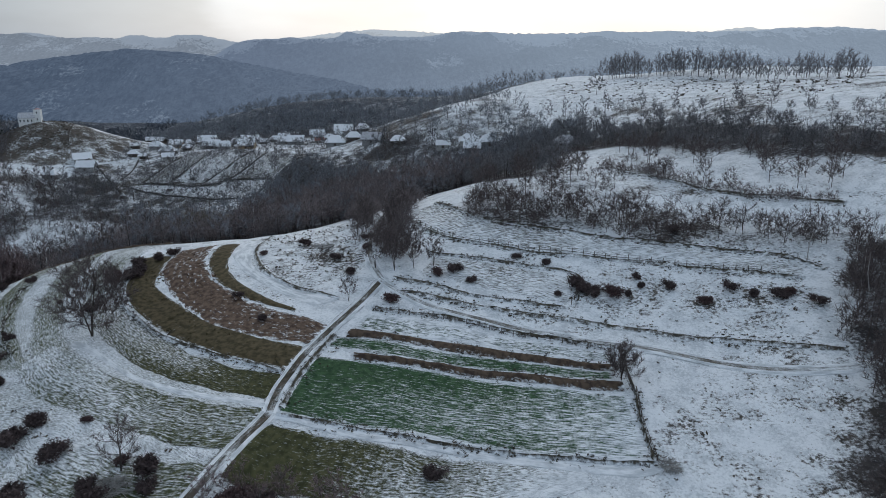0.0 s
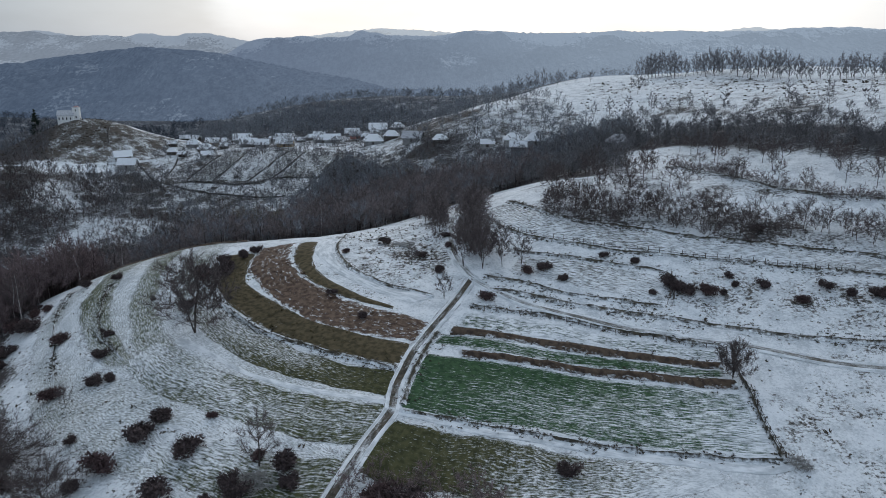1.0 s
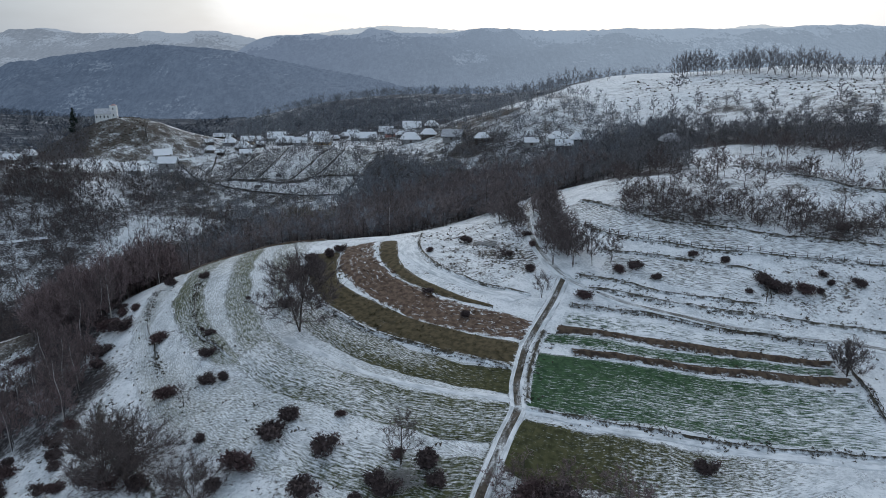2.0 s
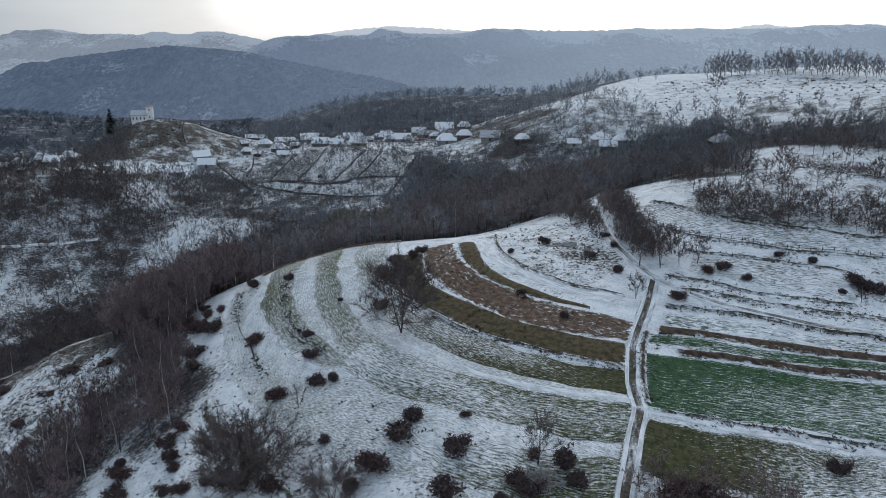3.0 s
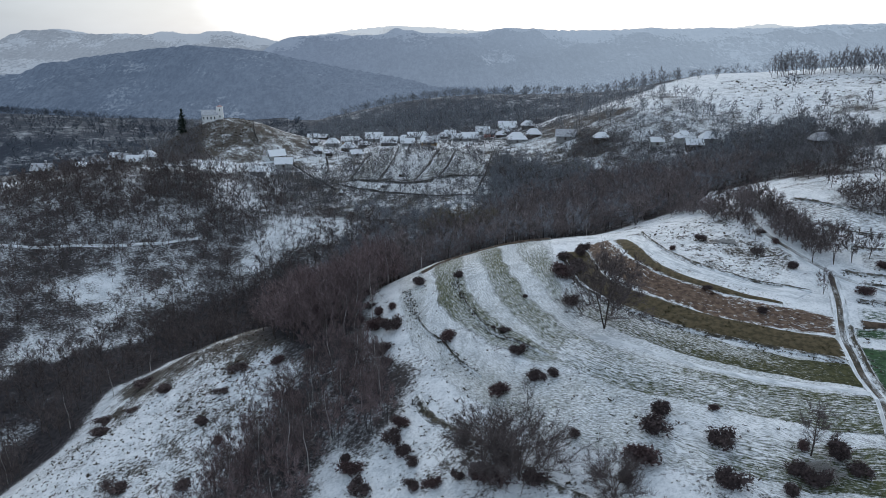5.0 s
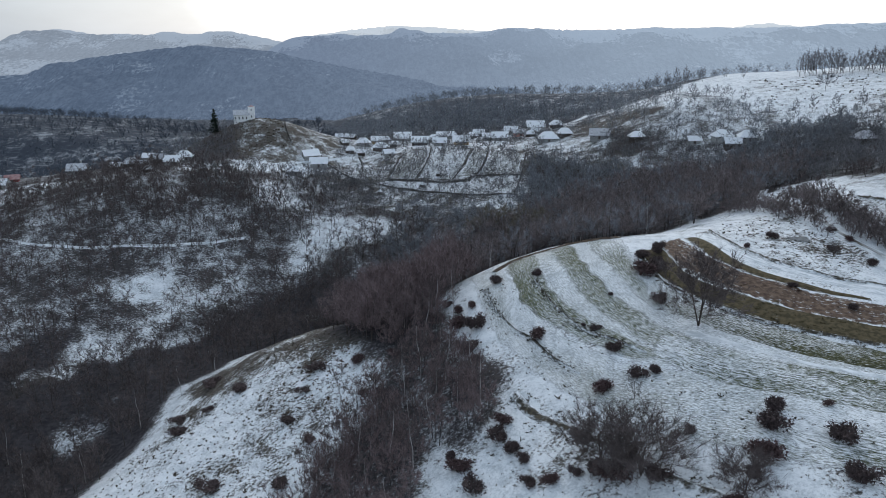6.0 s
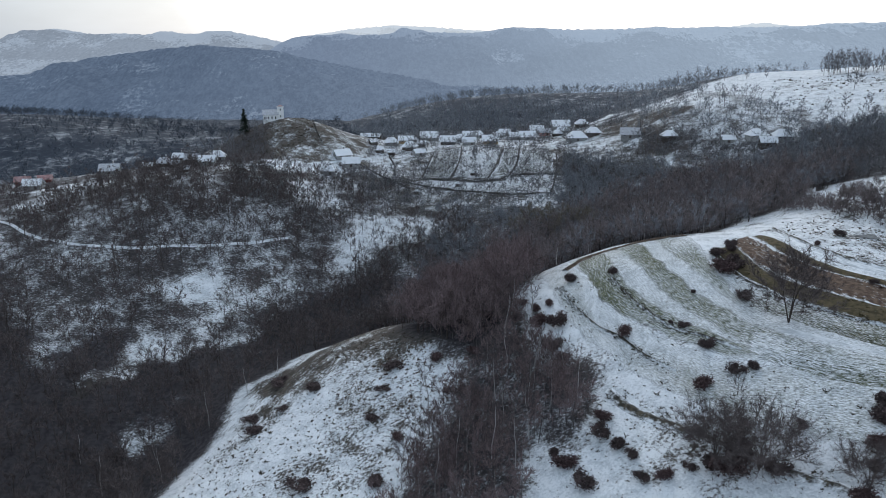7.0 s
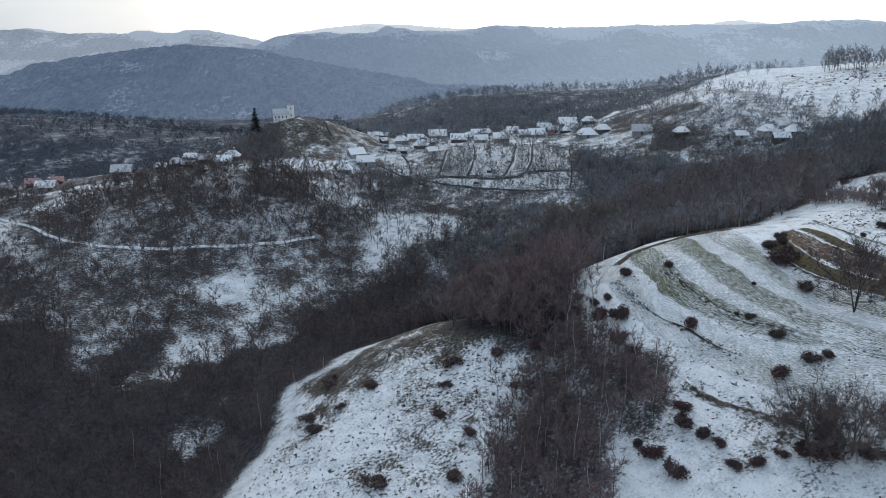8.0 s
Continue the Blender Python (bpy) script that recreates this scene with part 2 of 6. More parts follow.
M_BARK = plain("dark_bark", (0.045, 0.038, 0.034), (0.11, 0.09, 0.08), 2.0, 0.9, 0.02)
M_TWIG = plain("bare_twigs", (0.075, 0.062, 0.061), (0.17, 0.138, 0.132), 0.05, 0.9, 0.0, True)
M_THORN = plain("thorn_twigs", (0.056, 0.042, 0.042), (0.122, 0.09, 0.088), 0.05, 0.9, 0.0, True)
M_POLE = plain("grey_stems", (0.070, 0.066, 0.067), (0.165, 0.150, 0.146), 0.3, 0.9, 0.0, True)
M_BIRCH = plain("birch_bark", (0.36, 0.34, 0.33), (0.60, 0.57, 0.55), 3.0, 0.8)
M_WOOD_TWIG = plain("woodland_twigs", (0.115, 0.098, 0.098), (0.30, 0.25, 0.245), 0.05, 0.9, 0.0, True)
M_WOOD_GREY = plain("grey_woodland_twigs", (0.10, 0.10, 0.108), (0.26, 0.252, 0.26), 0.05, 0.9, 0.0, True)
# twigs of the farthest woods, with the blue of distant air in their colour
M_FAR_TWIG = plain("haze_tinted_twigs", (0.045, 0.055, 0.072), (0.11, 0.128, 0.155), 0.05, 0.9, 0.0, True)
# paler and bluer than the near twigs: haze over these woods is painted in
M_PALE_TWIG = plain("haze_paled_twigs", (0.155, 0.168, 0.190), (0.335, 0.348, 0.37), 0.05, 0.9, 0.0, True)
M_WILLOW = plain("yellowish_willow_twigs", (0.13, 0.112, 0.09), (0.30, 0.262, 0.21), 0.05, 0.9, 0.0, True)
# crest trees lightened in base colour to stand for haze at that distance
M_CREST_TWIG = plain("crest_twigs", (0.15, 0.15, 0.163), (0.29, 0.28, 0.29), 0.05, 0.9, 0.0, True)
M_NEEDLE = plain("fir_needles", (0.012, 0.020, 0.014), (0.035, 0.05, 0.035), 0.8, 0.9)
M_BROWN_THORN = plain("reddish_thorn_twigs", (0.066, 0.043, 0.043), (0.14, 0.092, 0.09), 0.05, 0.9, 0.0, True)
M_BRACKEN_TUFT = plain("bracken", (0.07, 0.042, 0.032), (0.20, 0.14, 0.10), 0.5, 0.9, 0.0, True)
M_STRAW = plain("dry_straw", (0.07, 0.058, 0.030), (0.16, 0.13, 0.07), 0.5, 0.9, 0.0, True)
M_RED_TWIG = plain("reddish_woodland_twigs", (0.115, 0.086, 0.087), (0.29, 0.218, 0.216), 0.05, 0.9, 0.0, True)

# ---- the lie of the land: named mounds and hollows (x, y, radius, height) on a tilted base ----
SPUR = [(-15, 30, 28, 4.0), (45, 45, 65, -4.4), (105, 45, 65, -11.5), (-45, 75, 28, 3.2), (-65, 135, 42, 16.8), (-60, 135, 28, -5.8),
        (-90, 165, 28, 6.3), (-75, 165, 28, 3.2), (15, 180, 28, 7.4), (135, 150, 28, 4.6), (155, 215, 100, 15.1)]
KNOLL_AND_STREAM = [(-195, 75, 65, -7.8), (-205, 115, 42, -9.4), (-285, 135, 65, -3.8), (-165, 135, 28, 3.7), (-120, 135, 28, -5.0),
                    (-135, 165, 28, 13.5), (-165, 195, 42, -16.9), (-135, 195, 28, -8.6), (-75, 210, 28, -3.9), (-345, 195, 42, 8.9), (-152, 178, 16, 6.5), (-199, 150, 13, -6.0)]
VILLAGE_SLOPE = [(-105, 225, 28, -3.5), (-145, 265, 100, -6.5), (-225, 270, 28, 6.6), (-15, 270, 28, -3.6), (-105, 275, 42, -3.3),
                 (-210, 300, 28, 4.6), (-295, 315, 100, 20.6), (-15, 315, 65, -5.5), (-165, 345, 28, -2.9), (-105, 345, 28, 6.6),
                 (0, 345, 28, 11.0), (-199, 375, 28, 17.3), (-208, 374, 22, 4.2), (-320, 430, 55, -14.0), (-235, 450, 45, -12.0)]
PLATEAU = [(75, 330, 28, 3.5), (195, 330, 28, 3.2), (0, 390, 28, 4.2), (135, 390, 28, 6.0), (55, 395, 42, 8.2), (-15, 435, 65, -4.0),
           (60, 450, 28, 3.3), (230, 390, 70, -9.0)]
BEYOND = [(-90, 600, 80, 28.0), (-500, 600, 130, 30.0), (120, 620, 110, 10.0)]


def ease(a, b, v):
    s = np.clip((v - a) / (b - a), 0, 1)
    return s * s * (3 - 2 * s)


def ground_z(x, y):
    x, y = np.asarray(x, float), np.asarray(y, float)
    xs, ys = 600 * np.tanh(x / 600), 700 * np.tanh(y / 700)
    z = 38.58 + 0.133 * np.clip(xs, -360, 190) + 0.0742 * ys
    for mounds in (SPUR, KNOLL_AND_STREAM, VILLAGE_SLOPE, PLATEAU):
        for mx, my, r, h in mounds:
            z = z + h * np.exp(-((x - mx) ** 2 + (y - my) ** 2) / (2 * r * r))
    z = z + (14 - z) * ease(445, 660, y)
    for mx, my, r, h in BEYOND:
        z = z + h * np.exp(-((x - mx) ** 2 + (y - my) ** 2) / (2 * r * r)) * ease(420, 520, y)
    z = z + 0.22 * np.sin(x * 0.31 + 1.3 * np.sin(y * 0.17)) * np.sin(y * 0.27 + 0.9 * np.sin(x * 0.13))
    return z


def inside(poly, x, y):
    """Which of the places lie inside a polygon of the plan."""
    x, y = np.asarray(x, float), np.asarray(y, float)
    hit = np.zeros(x.shape, bool)
    for (ax, ay), (bx, by) in zip(poly, poly[1:] + poly[:1]):
        cross = (ay > y) != (by > y)
        hit ^= cross & (x < (bx - ax) * (y - ay) / ((by - ay) if by != ay else 1e-9) + ax)
    return hit


def wobble(x, y, s):
    return np.sin(x / s + 1.7 * np.sin(y / s * 0.73)) * np.cos(y / s * 1.13 + 1.2 * np.sin(x / s * 0.61))


def in_clump(x, y):
    """Where the open woods stand close together."""
    return wobble(x, y, 8.5) + 0.6 * wobble(y + 31, x, 4.2) > -0.55


# woods on the plan
RAVINE = [(-118, 172), (-104, 175), (-87, 177), (-72, 173), (-60, 181), (-48, 191), (-37, 201), (-22, 207), (-12, 217), (6, 222), (18, 238),
          (10, 256), (-4, 270), (-20, 280), (-40, 280), (-56, 272), (-73, 262), (-100, 252), (-120, 246), (-136, 236), (-146, 224), (-142, 204), (-132, 186)]
STREAM = [(-130, 184), (-140, 198), (-152, 196), (-166, 190), (-178, 178), (-186, 154), (-190, 134), (-193, 112), (-190, 70), (-330, 70), (-330, 218), (-290, 200), (-245, 192),
          (-214, 198), (-194, 196), (-180, 210), (-160, 234), (-140, 240)]
GULLY = [(-131, 162), (-117, 156), (-110, 150), (-108, 137), (-101, 126), (-101, 110), (-106, 106), (-112, 114), (-116, 100), (-122, 84), (-140, 84),
         (-139, 109), (-135, 120), (-127, 130), (-121, 140), (-126, 150)]
VILLAGE_WOOD = [(-300, 290), (-272, 308), (-230, 306), (-195, 300), (-174, 272), (-180, 256), (-230, 244), (-274, 252), (-320, 262)]
RIGHT_WOOD = [(20, 262), (44, 290), (60, 260), (78, 240), (92, 222), (101, 200), (117, 176), (142, 150), (126, 140), (100, 171), (83, 189), (67, 206), (57, 226), (40, 244)]
SPARSE_SLOPE = [(44, 290), (60, 310), (84, 280), (104, 250), (124, 204), (152, 160), (140, 152), (117, 178), (101, 202), (92, 224), (78, 242), (60, 262)]
LEFT_FOOT = [(-182, 318), (-150, 292), (-130, 284), (-128, 262), (-150, 246), (-172, 258), (-200, 268), (-215, 300), (-197, 312)]
CHURCH_FLANK = [(-250, 330), (-234, 368), (-222, 376), (-212, 360), (-203, 340), (-200, 325), (-225, 316)]
ORCHARD = [(52, 227), (102, 166), (94, 152), (68, 165), (44, 192)]
LOWER_ORCHARD = [(16, 232), (30, 222), (41, 191), (55, 172), (42, 166), (16, 172), (4, 186)]
HEDGEROW_WOOD = [(6, 181), (23.7, 169.8), (35.9, 163.5), (51.8, 155.8), (66, 150.4), (80, 148), (84, 136), (72, 137), (64.2, 143.3), (49.1, 147.4), (32.4, 152.4), (14.4, 155.6), (4.7, 166)]
EDGE_WOOD = [(66, 112), (73, 124), (80, 138), (110, 130), (100, 90), (70, 60), (53, 72), (54, 81), (60, 92), (65, 104)]
VILLAGE_TREES = [(-165, 322), (-120, 345), (-78, 352), (-40, 330), (-20, 312), (-40, 296), (-66, 282), (-110, 280), (-140, 276), (-158, 292)]
PLATEAU_SLOPE = [(-46, 372), (-20, 380), (30, 330), (30, 300), (8, 306), (-26, 330)]
BEHIND_VILLAGE = [(-480, 420), (-240, 404), (-150, 420), (-70, 430), (-10, 415), (40, 440), (90, 470), (300, 470), (300, 800), (-500, 900)]
VALLEY_SIDE = [(-340, 215), (-290, 196), (-245, 190), (-200, 196), (-150, 236), (-124, 250), (-104, 262), (-120, 274), (-150, 276), (-160, 300), (-176, 312), (-190, 312), (-215, 300),
               (-280, 300), (-340, 300)]
EAST_WOOD = [(-134, 262), (-128, 282), (-103, 281), (-80, 277), (-73, 296), (-71, 325), (-62, 338), (-50, 320), (-30, 300), (-10, 292), (12, 288), (36, 308), (56, 286), (42, 262),
             (10, 256), (-20, 280), (-56, 270), (-100, 250), (-136, 238)]
GARDEN_WOOD = [(-185, 320), (-166, 327), (-154, 326), (-143, 311), (-133, 302), (-134, 292), (-155, 291), (-172, 303)]
UPPER_SLOPE = [(-34, 384), (-22, 420), (-4, 440), (24, 430), (26, 372), (36, 336), (44, 312), (30, 300), (14, 312), (-8, 330)]
VILLAGE_GARDENS = [(-165, 350), (-150, 392), (-110, 408), (-60, 415), (-40, 400), (-30, 372), (-60, 352), (-110, 352), (-140, 345)]
STREET_BACK = [(-172, 400), (-140, 402), (-110, 404), (-62, 412), (-34, 408), (-20, 440), (-60, 470), (-170, 470)]
WEST_YARD = [(-335, 300), (-335, 338), (-290, 348), (-240, 368), (-205, 342), (-200, 312), (-235, 305), (-275, 308)]
UPPER_YARD = [(-30, 345), (-8, 326), (2, 312), (20, 303), (38, 284), (30, 268), (8, 280), (-12, 296), (-36, 322)]
CLEARING_RIM = [(-166, 240), (-150, 250), (-136, 254), (-124, 258), (-118, 246), (-140, 232), (-160, 232)]
WOODS = [(CLEARING_RIM, 0.45), (LEFT_FOOT, 0.68), (SPARSE_SLOPE, 0.3), (CHURCH_FLANK, 0.6), (EAST_WOOD, 0.8), (GARDEN_WOOD, 0.5), (RAVINE, 1.0), (STREAM, 1.5), (GULLY, 0.85), (VILLAGE_WOOD, 0.7), (VALLEY_SIDE, 0.76), (RIGHT_WOOD, 0.95), (HEDGEROW_WOOD, 0.55),
         (EDGE_WOOD, 0.75), (VILLAGE_TREES, 0.1), (PLATEAU_SLOPE, 0.35), (UPPER_SLOPE, 0.42), (WEST_YARD, 0.85), (STREET_BACK, 0.95), (UPPER_YARD, 0.7), (BEHIND_VILLAGE, 0.82), (LOWER_ORCHARD, 0.3),
         ([(-4, 262), (10, 240), (6, 222), (14, 204), (26, 196), (36, 204), (40, 222), (34, 246), (30, 268), (16, 278), (0, 276)], 0.75),
         ([(-134, 188), (-116, 184), (-103, 172), (-107, 158), (-114, 147), (-125, 147), (-134, 158), (-139, 168)], 1.0), ([(-32, 80), (-25, 83), (-15, 80), (-8, 74), (-12, 64), (-32, 64)], 0.5)]
CLEARINGS = [[(-219, 224), (-210, 229), (-196, 231), (-178, 232), (-179, 227), (-189, 217), (-194, 209), (-196, 199), (-202, 205), (-200, 214), (-210, 214), (-219, 218)],
             [(-157, 274), (-149, 279), (-129, 277), (-121, 268), (-136, 258), (-150, 253), (-159, 243), (-164, 238), (-162, 253)],
             [(-9, 392), (6, 425), (14, 400), (18, 348), (14, 335), (-5, 350)],
             [(-225, 173), (-221, 180), (-219, 190), (-211, 200), (-202, 199), (-205, 190), (-213, 182), (-217, 174), (-230, 167)],
             [(-244, 190), (-231, 194), (-230, 188), (-234, 182), (-227, 174), (-228, 171), (-235, 178), (-241, 184)], [(-187, 289), (-173, 295), (-160, 289), (-166, 284), (-179, 281)],
             [(-297, 263), (-288, 261), (-273, 240), (-271, 232), (-282, 232)], [(-289, 272), (-292, 304), (-278, 266)], [(-208, 162), (-200, 166), (-200, 155), (-210, 157)],
             [(-195, 311), (-183, 302), (-178, 305), (-170, 298), (-182, 290)],
             [(-150, 575), (-132, 590), (-118, 580), (-130, 565)], [(-112, 590), (-90, 606), (-72, 592), (-92, 578)], [(-60, 585), (-48, 600), (-36, 584)]]
TUSSOCKS = [([(-179, 165), (-168, 176), (-148, 180), (-136, 168), (-128, 152), (-134, 152), (-143, 154), (-152, 153), (-160, 152), (-169, 155)], 2.0),
            ([(-185, 150), (-165, 172), (-130, 160), (-128, 132), (-140, 110), (-150, 80), (-190, 90)], 0.4),
            ([(-150, 145), (-139, 141), (-131, 130), (-136, 126), (-145, 131)], 0.9), ([(-176, 172), (-150, 185), (-135, 175), (-138, 160), (-149, 160), (-163, 166), (-165, 155), (-166, 146), (-171, 147), (-171, 158)], 2.1),
            ([(-232, 168), (-225, 174), (-218, 178), (-209, 186), (-209, 181), (-217, 172), (-229, 166)], 1.6),
            ([(-236, 322), (-230, 372), (-215, 388), (-190, 394), (-185, 364), (-177, 345), (-171, 336), (-199, 324)], 2.1),
            ([(-188, 378), (-184, 362), (-177, 346), (-164, 350), (-156, 372), (-162, 392)], 1.9),
            ([(-182, 342), (-170, 362), (-120, 386), (-40, 400), (-24, 356), (-14, 322), (-30, 304), (-60, 285), (-140, 280), (-165, 320)], 1.1), ([(-182, 344), (-165, 412), (-60, 425), (-20, 400), (0, 345), (-40, 352), (-110, 356), (-140, 350)], 1.0),
            ([(-45, 176), (-30, 186), (-18, 176), (-15.5, 142), (-23, 134), (-40, 148)], 0.8), ([(30, 114), (66, 106), (66, 90), (54, 74), (30, 76)], 0.4), ([(-8, 134), (24, 127), (28, 137), (68, 130), (66, 110), (28, 118), (0, 128)], 0.4), ([(-90, 160), (-66, 160), (-62, 140), (-75, 115), (-95, 130)], 0.8),
            ([(-80, 115), (-30, 100), (-30, 70), (-90, 75), (-100, 105)], 0.55),
            ([(40, 130), (78, 130), (68, 104), (30, 118)], 0.2), ([(90, 240), (60, 330), (150, 330), (220, 240)], 0.7), ([(40, 330), (60, 410), (140, 380), (150, 320)], 0.4)]


def axis(lo, hi, step, far_lo, far_hi):
    a = list(np.arange(lo, hi + 0.1, step))
    s, v = step, lo
    while v > far_lo:
        s *= 1.22
        v -= s
        a.insert(0, v)
    s, v = step, a[-1]
    while v < far_hi:
        s *= 1.22
        v += s
        a.append(v)
    return np.array(a)


def sheet(name, xx, yy, zz, mat, uv=None, attrs=()):
    """A grid of places as one mesh."""
    r, c = xx.shape
    co = np.stack([xx, yy, zz], -1).reshape(-1, 3)
    k = np.arange(r * c).reshape(r, c)
    f = np.stack([k[:-1, :-1], k[:-1, 1:], k[1:, 1:], k[1:, :-1]], -1).reshape(-1, 4)
    me = bpy.data.meshes.new(name)
    me.from_pydata(co.tolist(), [], f.tolist())
    me.polygons.foreach_set("use_smooth", np.ones(len(f), bool))
    if uv is not None:
        lay = me.uv_layers.new(name="UVMap")
        lay.data.foreach_set("uv", uv.reshape(-1, 2)[f.reshape(-1)].astype(np.float32).ravel())
    for key, val in attrs:
        me.attributes.new(key, "FLOAT", "POINT").data.foreach_set("value", val.reshape(-1).astype(np.float32))
    me.materials.append(mat)
    me.update()
    return new(name, me)


def build_ground():
    gx, gy = np.meshgrid(axis(-330, 190, 2.0, -4500, 4500), axis(40, 440, 2.0, -1500, 4600))
    litter, rough = np.zeros(gx.shape), np.zeros(gx.shape)
    jx, jy = gx + 4 * wobble(gx, gy, 7.0), gy + 4 * wobble(gy, gx, 6.0)
    for poly, share in WOODS:
        litter = np.maximum(litter, share * inside(poly, jx, jy))
    litter = np.where((gy > 700) | ((gy > 430) & (gx < -60)), 0.95, litter)
    open_wood = inside(VALLEY_SIDE, gx, gy) | inside(VILLAGE_WOOD, gx, gy)
    litter = np.where(open_wood & ~in_clump(gx, gy), litter * 0.8, litter)
    for poly in CLEARINGS:
        litter = np.where(inside(poly, jx, jy), 0.22, litter)
    for poly, share in TUSSOCKS:
        rough = np.maximum(rough, share * inside(poly, jx, jy))
    for a in (litter, rough):
        for _ in range(2):
            a[1:-1, 1:-1] = (a[1:-1, 1:-1] * 2 + a[:-2, 1:-1] + a[2:, 1:-1] + a[1:-1, :-2] + a[1:-1, 2:]) / 6
    # last attribute: share of painted haze, growing with distance behind the village
    ob = sheet("ground", gx, gy, ground_z(gx, gy), M_GROUND, None, (("litter", litter), ("tussock", rough), ("haze_tint", ease(395, 470, gy + 0.25 * np.abs(gx + 150)))))
    return tagged(ob, "rolling hill country under thin patchy snow", "ground", kind="structure")


build_ground()


def spline(points, count):
    """Evenly spaced places on a smooth line through the points."""
    p = np.array(points, float)
    q = np.vstack([2 * p[0] - p[1], p, 2 * p[-1] - p[-2]])
    out = []
    for i in range(1, len(q) - 2):
        s = np.linspace(0, 1, 24, endpoint=False)[:, None]
        a, b, c, d = q[i - 1], q[i], q[i + 1], q[i + 2]
        out.append(0.5 * (2 * b + (c - a) * s + (2 * a - 5 * b + 4 * c - d) * s ** 2 + (3 * b - a - 3 * c + d) * s ** 3))
    out = np.vstack(out + [p[-1:]])
    run = np.r_[0, np.cumsum(np.linalg.norm(np.diff(out, axis=0), axis=1))]
    at = np.linspace(0, run[-1], count)
    return np.stack([np.interp(at, run, out[:, 0]), np.interp(at, run, out[:, 1])], -1), at


def strip(name, near, far, mat, label, category="field", lift=0.10, ragged=0.5, hump=0.0, parent=None, step=1.0, drift=0.0):
    """A strip of land between two lines on the plan, laid on the slope."""
    length = max(spline(near, 60)[1][-1], spline(far, 60)[1][-1])
    nu = max(8, int(length / step))
    a, run = spline(near, nu)
    b, _ = spline(far, nu)
    width = np.linalg.norm(a - b, axis=1).mean()
    nv = max(3, int(width / step) + 2)
    s = np.linspace(0, 1, nv)[:, None, None]
    side = (b - a) / np.maximum(np.linalg.norm(b - a, axis=1, keepdims=True), 0.01)
    shift = np.stack([wobble(a[:, 0], a[:, 1], 1.3) + wobble(a[:, 1], a[:, 0], 3.1), wobble(b[:, 1], b[:, 0], 1.5) + wobble(b[:, 0], b[:, 1], 2.7)])
    soft = min(1.0, width * 0.12) * ragged
    a2, b2 = a + side * (shift[0] * soft * 0.3)[:, None], b + side * (shift[1] * soft * 0.3)[:, None]
    p = a2[None] * (1 - s) + b2[None] * s
    prof = np.minimum(1, np.minimum(s, 1 - s)[..., 0] * nv * 0.6)
    z = ground_z(p[..., 0], p[..., 1]) + lift * (0.25 + 0.75 * prof) + hump * np.sin(np.pi * s[..., 0]) * (1 + 0.4 * wobble(p[..., 0], p[..., 1], 0.9))
    uv = np.stack(np.broadcast_arrays(run[None, :] + 7.3 * near[0][0], s[..., 0] * width + 3.1 * near[0][1]), -1)
    feather = max(0.04, min(width * 0.3, (ragged - 0.45) * 2.2 if category == "pasture" else 0.12))
    ends = 3.0 if category == "pasture" else 0.4
    rim = np.minimum(np.minimum(s[..., 0], 1 - s[..., 0]) * width / feather, (np.minimum(run, run[-1] - run) / ends)[None, :])
    ob = sheet(name, p[..., 0], p[..., 1], z, mat, uv, (("rim", np.clip(rim, 0, 1)), ("drift", drift * np.broadcast_to((run / run[-1])[None, :], z.shape) ** 1.5)))
    if parent:
        ob.parent = parent
        if label:
            tagged(ob, label)
        return ob
    return tagged(ob, label, category, kind="structure")


def band(line, half):
    """The two sides of a line on the plan."""
    p, _ = spline(line, 40)
    d = np.gradient(p, axis=0)
    d /= np.linalg.norm(d, axis=1, keepdims=True)
    off = np.stack([-d[:, 1], d[:, 0]], -1)
    h = np.asarray(half, float).reshape(-1, 1) if np.ndim(half) else half
    return [tuple(v) for v in p[::3] + (off * h)[::3]], [tuple(v) for v in p[::3] - (off * h)[::3]]


# crops and meadows of the terraced spur
strip("wheat_field", [(-25, 97), (-17, 95), (-9, 94), (-1, 93), (7, 91.2), (14, 90.2), (22, 89.8), (29, 89)],
      [(-21.4, 112.2), (-15, 111.5), (-7, 110), (2, 108), (11, 106.5), (19, 105), (29, 103)], M_WHEAT, "large green winter wheat field streaked with thin snow", ragged=0.3, drift=0.11)
strip("wheat_field", [(-20.4, 115.2), (-14, 114), (-7, 111.8), (3, 110.3), (12, 108.9), (20, 107.3), (27.5, 106.6)],
      [(-18.4, 118.4), (-11, 117.6), (-1, 115), (8, 113), (17, 111), (28, 109)], M_WHEAT, "narrow green winter wheat strip between grassy banks", ragged=0.3, drift=0.02)
strip("wheat_field", [(-16, 121), (-10, 120), (-1, 118), (9, 116), (18, 113.5), (28, 111.4)],
      [(-14, 126), (-5, 124.6), (5, 121), (14, 118), (23, 115.4), (30, 113.6)], M_WHEAT_SNOWY, "snow-covered crop strip with green showing through", ragged=0.4)
strip("field_bank", [(-15, 111.8), (-7, 110.3), (2, 108.4), (11, 106.9), (19, 105.2), (28.5, 103.6)],
      [(-15, 113.8), (-7, 112.1), (3, 110.5), (12, 109), (20, 107.4), (28.5, 106.4)], M_BANK, "brown grassy bank between two crop strips", "bank", 0.15, 0.7, 0.5)
strip("field_bank", [(-17, 118.2), (-11, 117.7), (-1, 115.1), (8, 113.1), (17, 111.1), (28, 109)],
      [(-16, 121), (-10, 120), (-1, 117.6), (9, 115.4), (18, 113), (28, 110.9)], M_BANK, "brown grassy bank along a crop strip", "bank", 0.15, 0.7, 0.4)
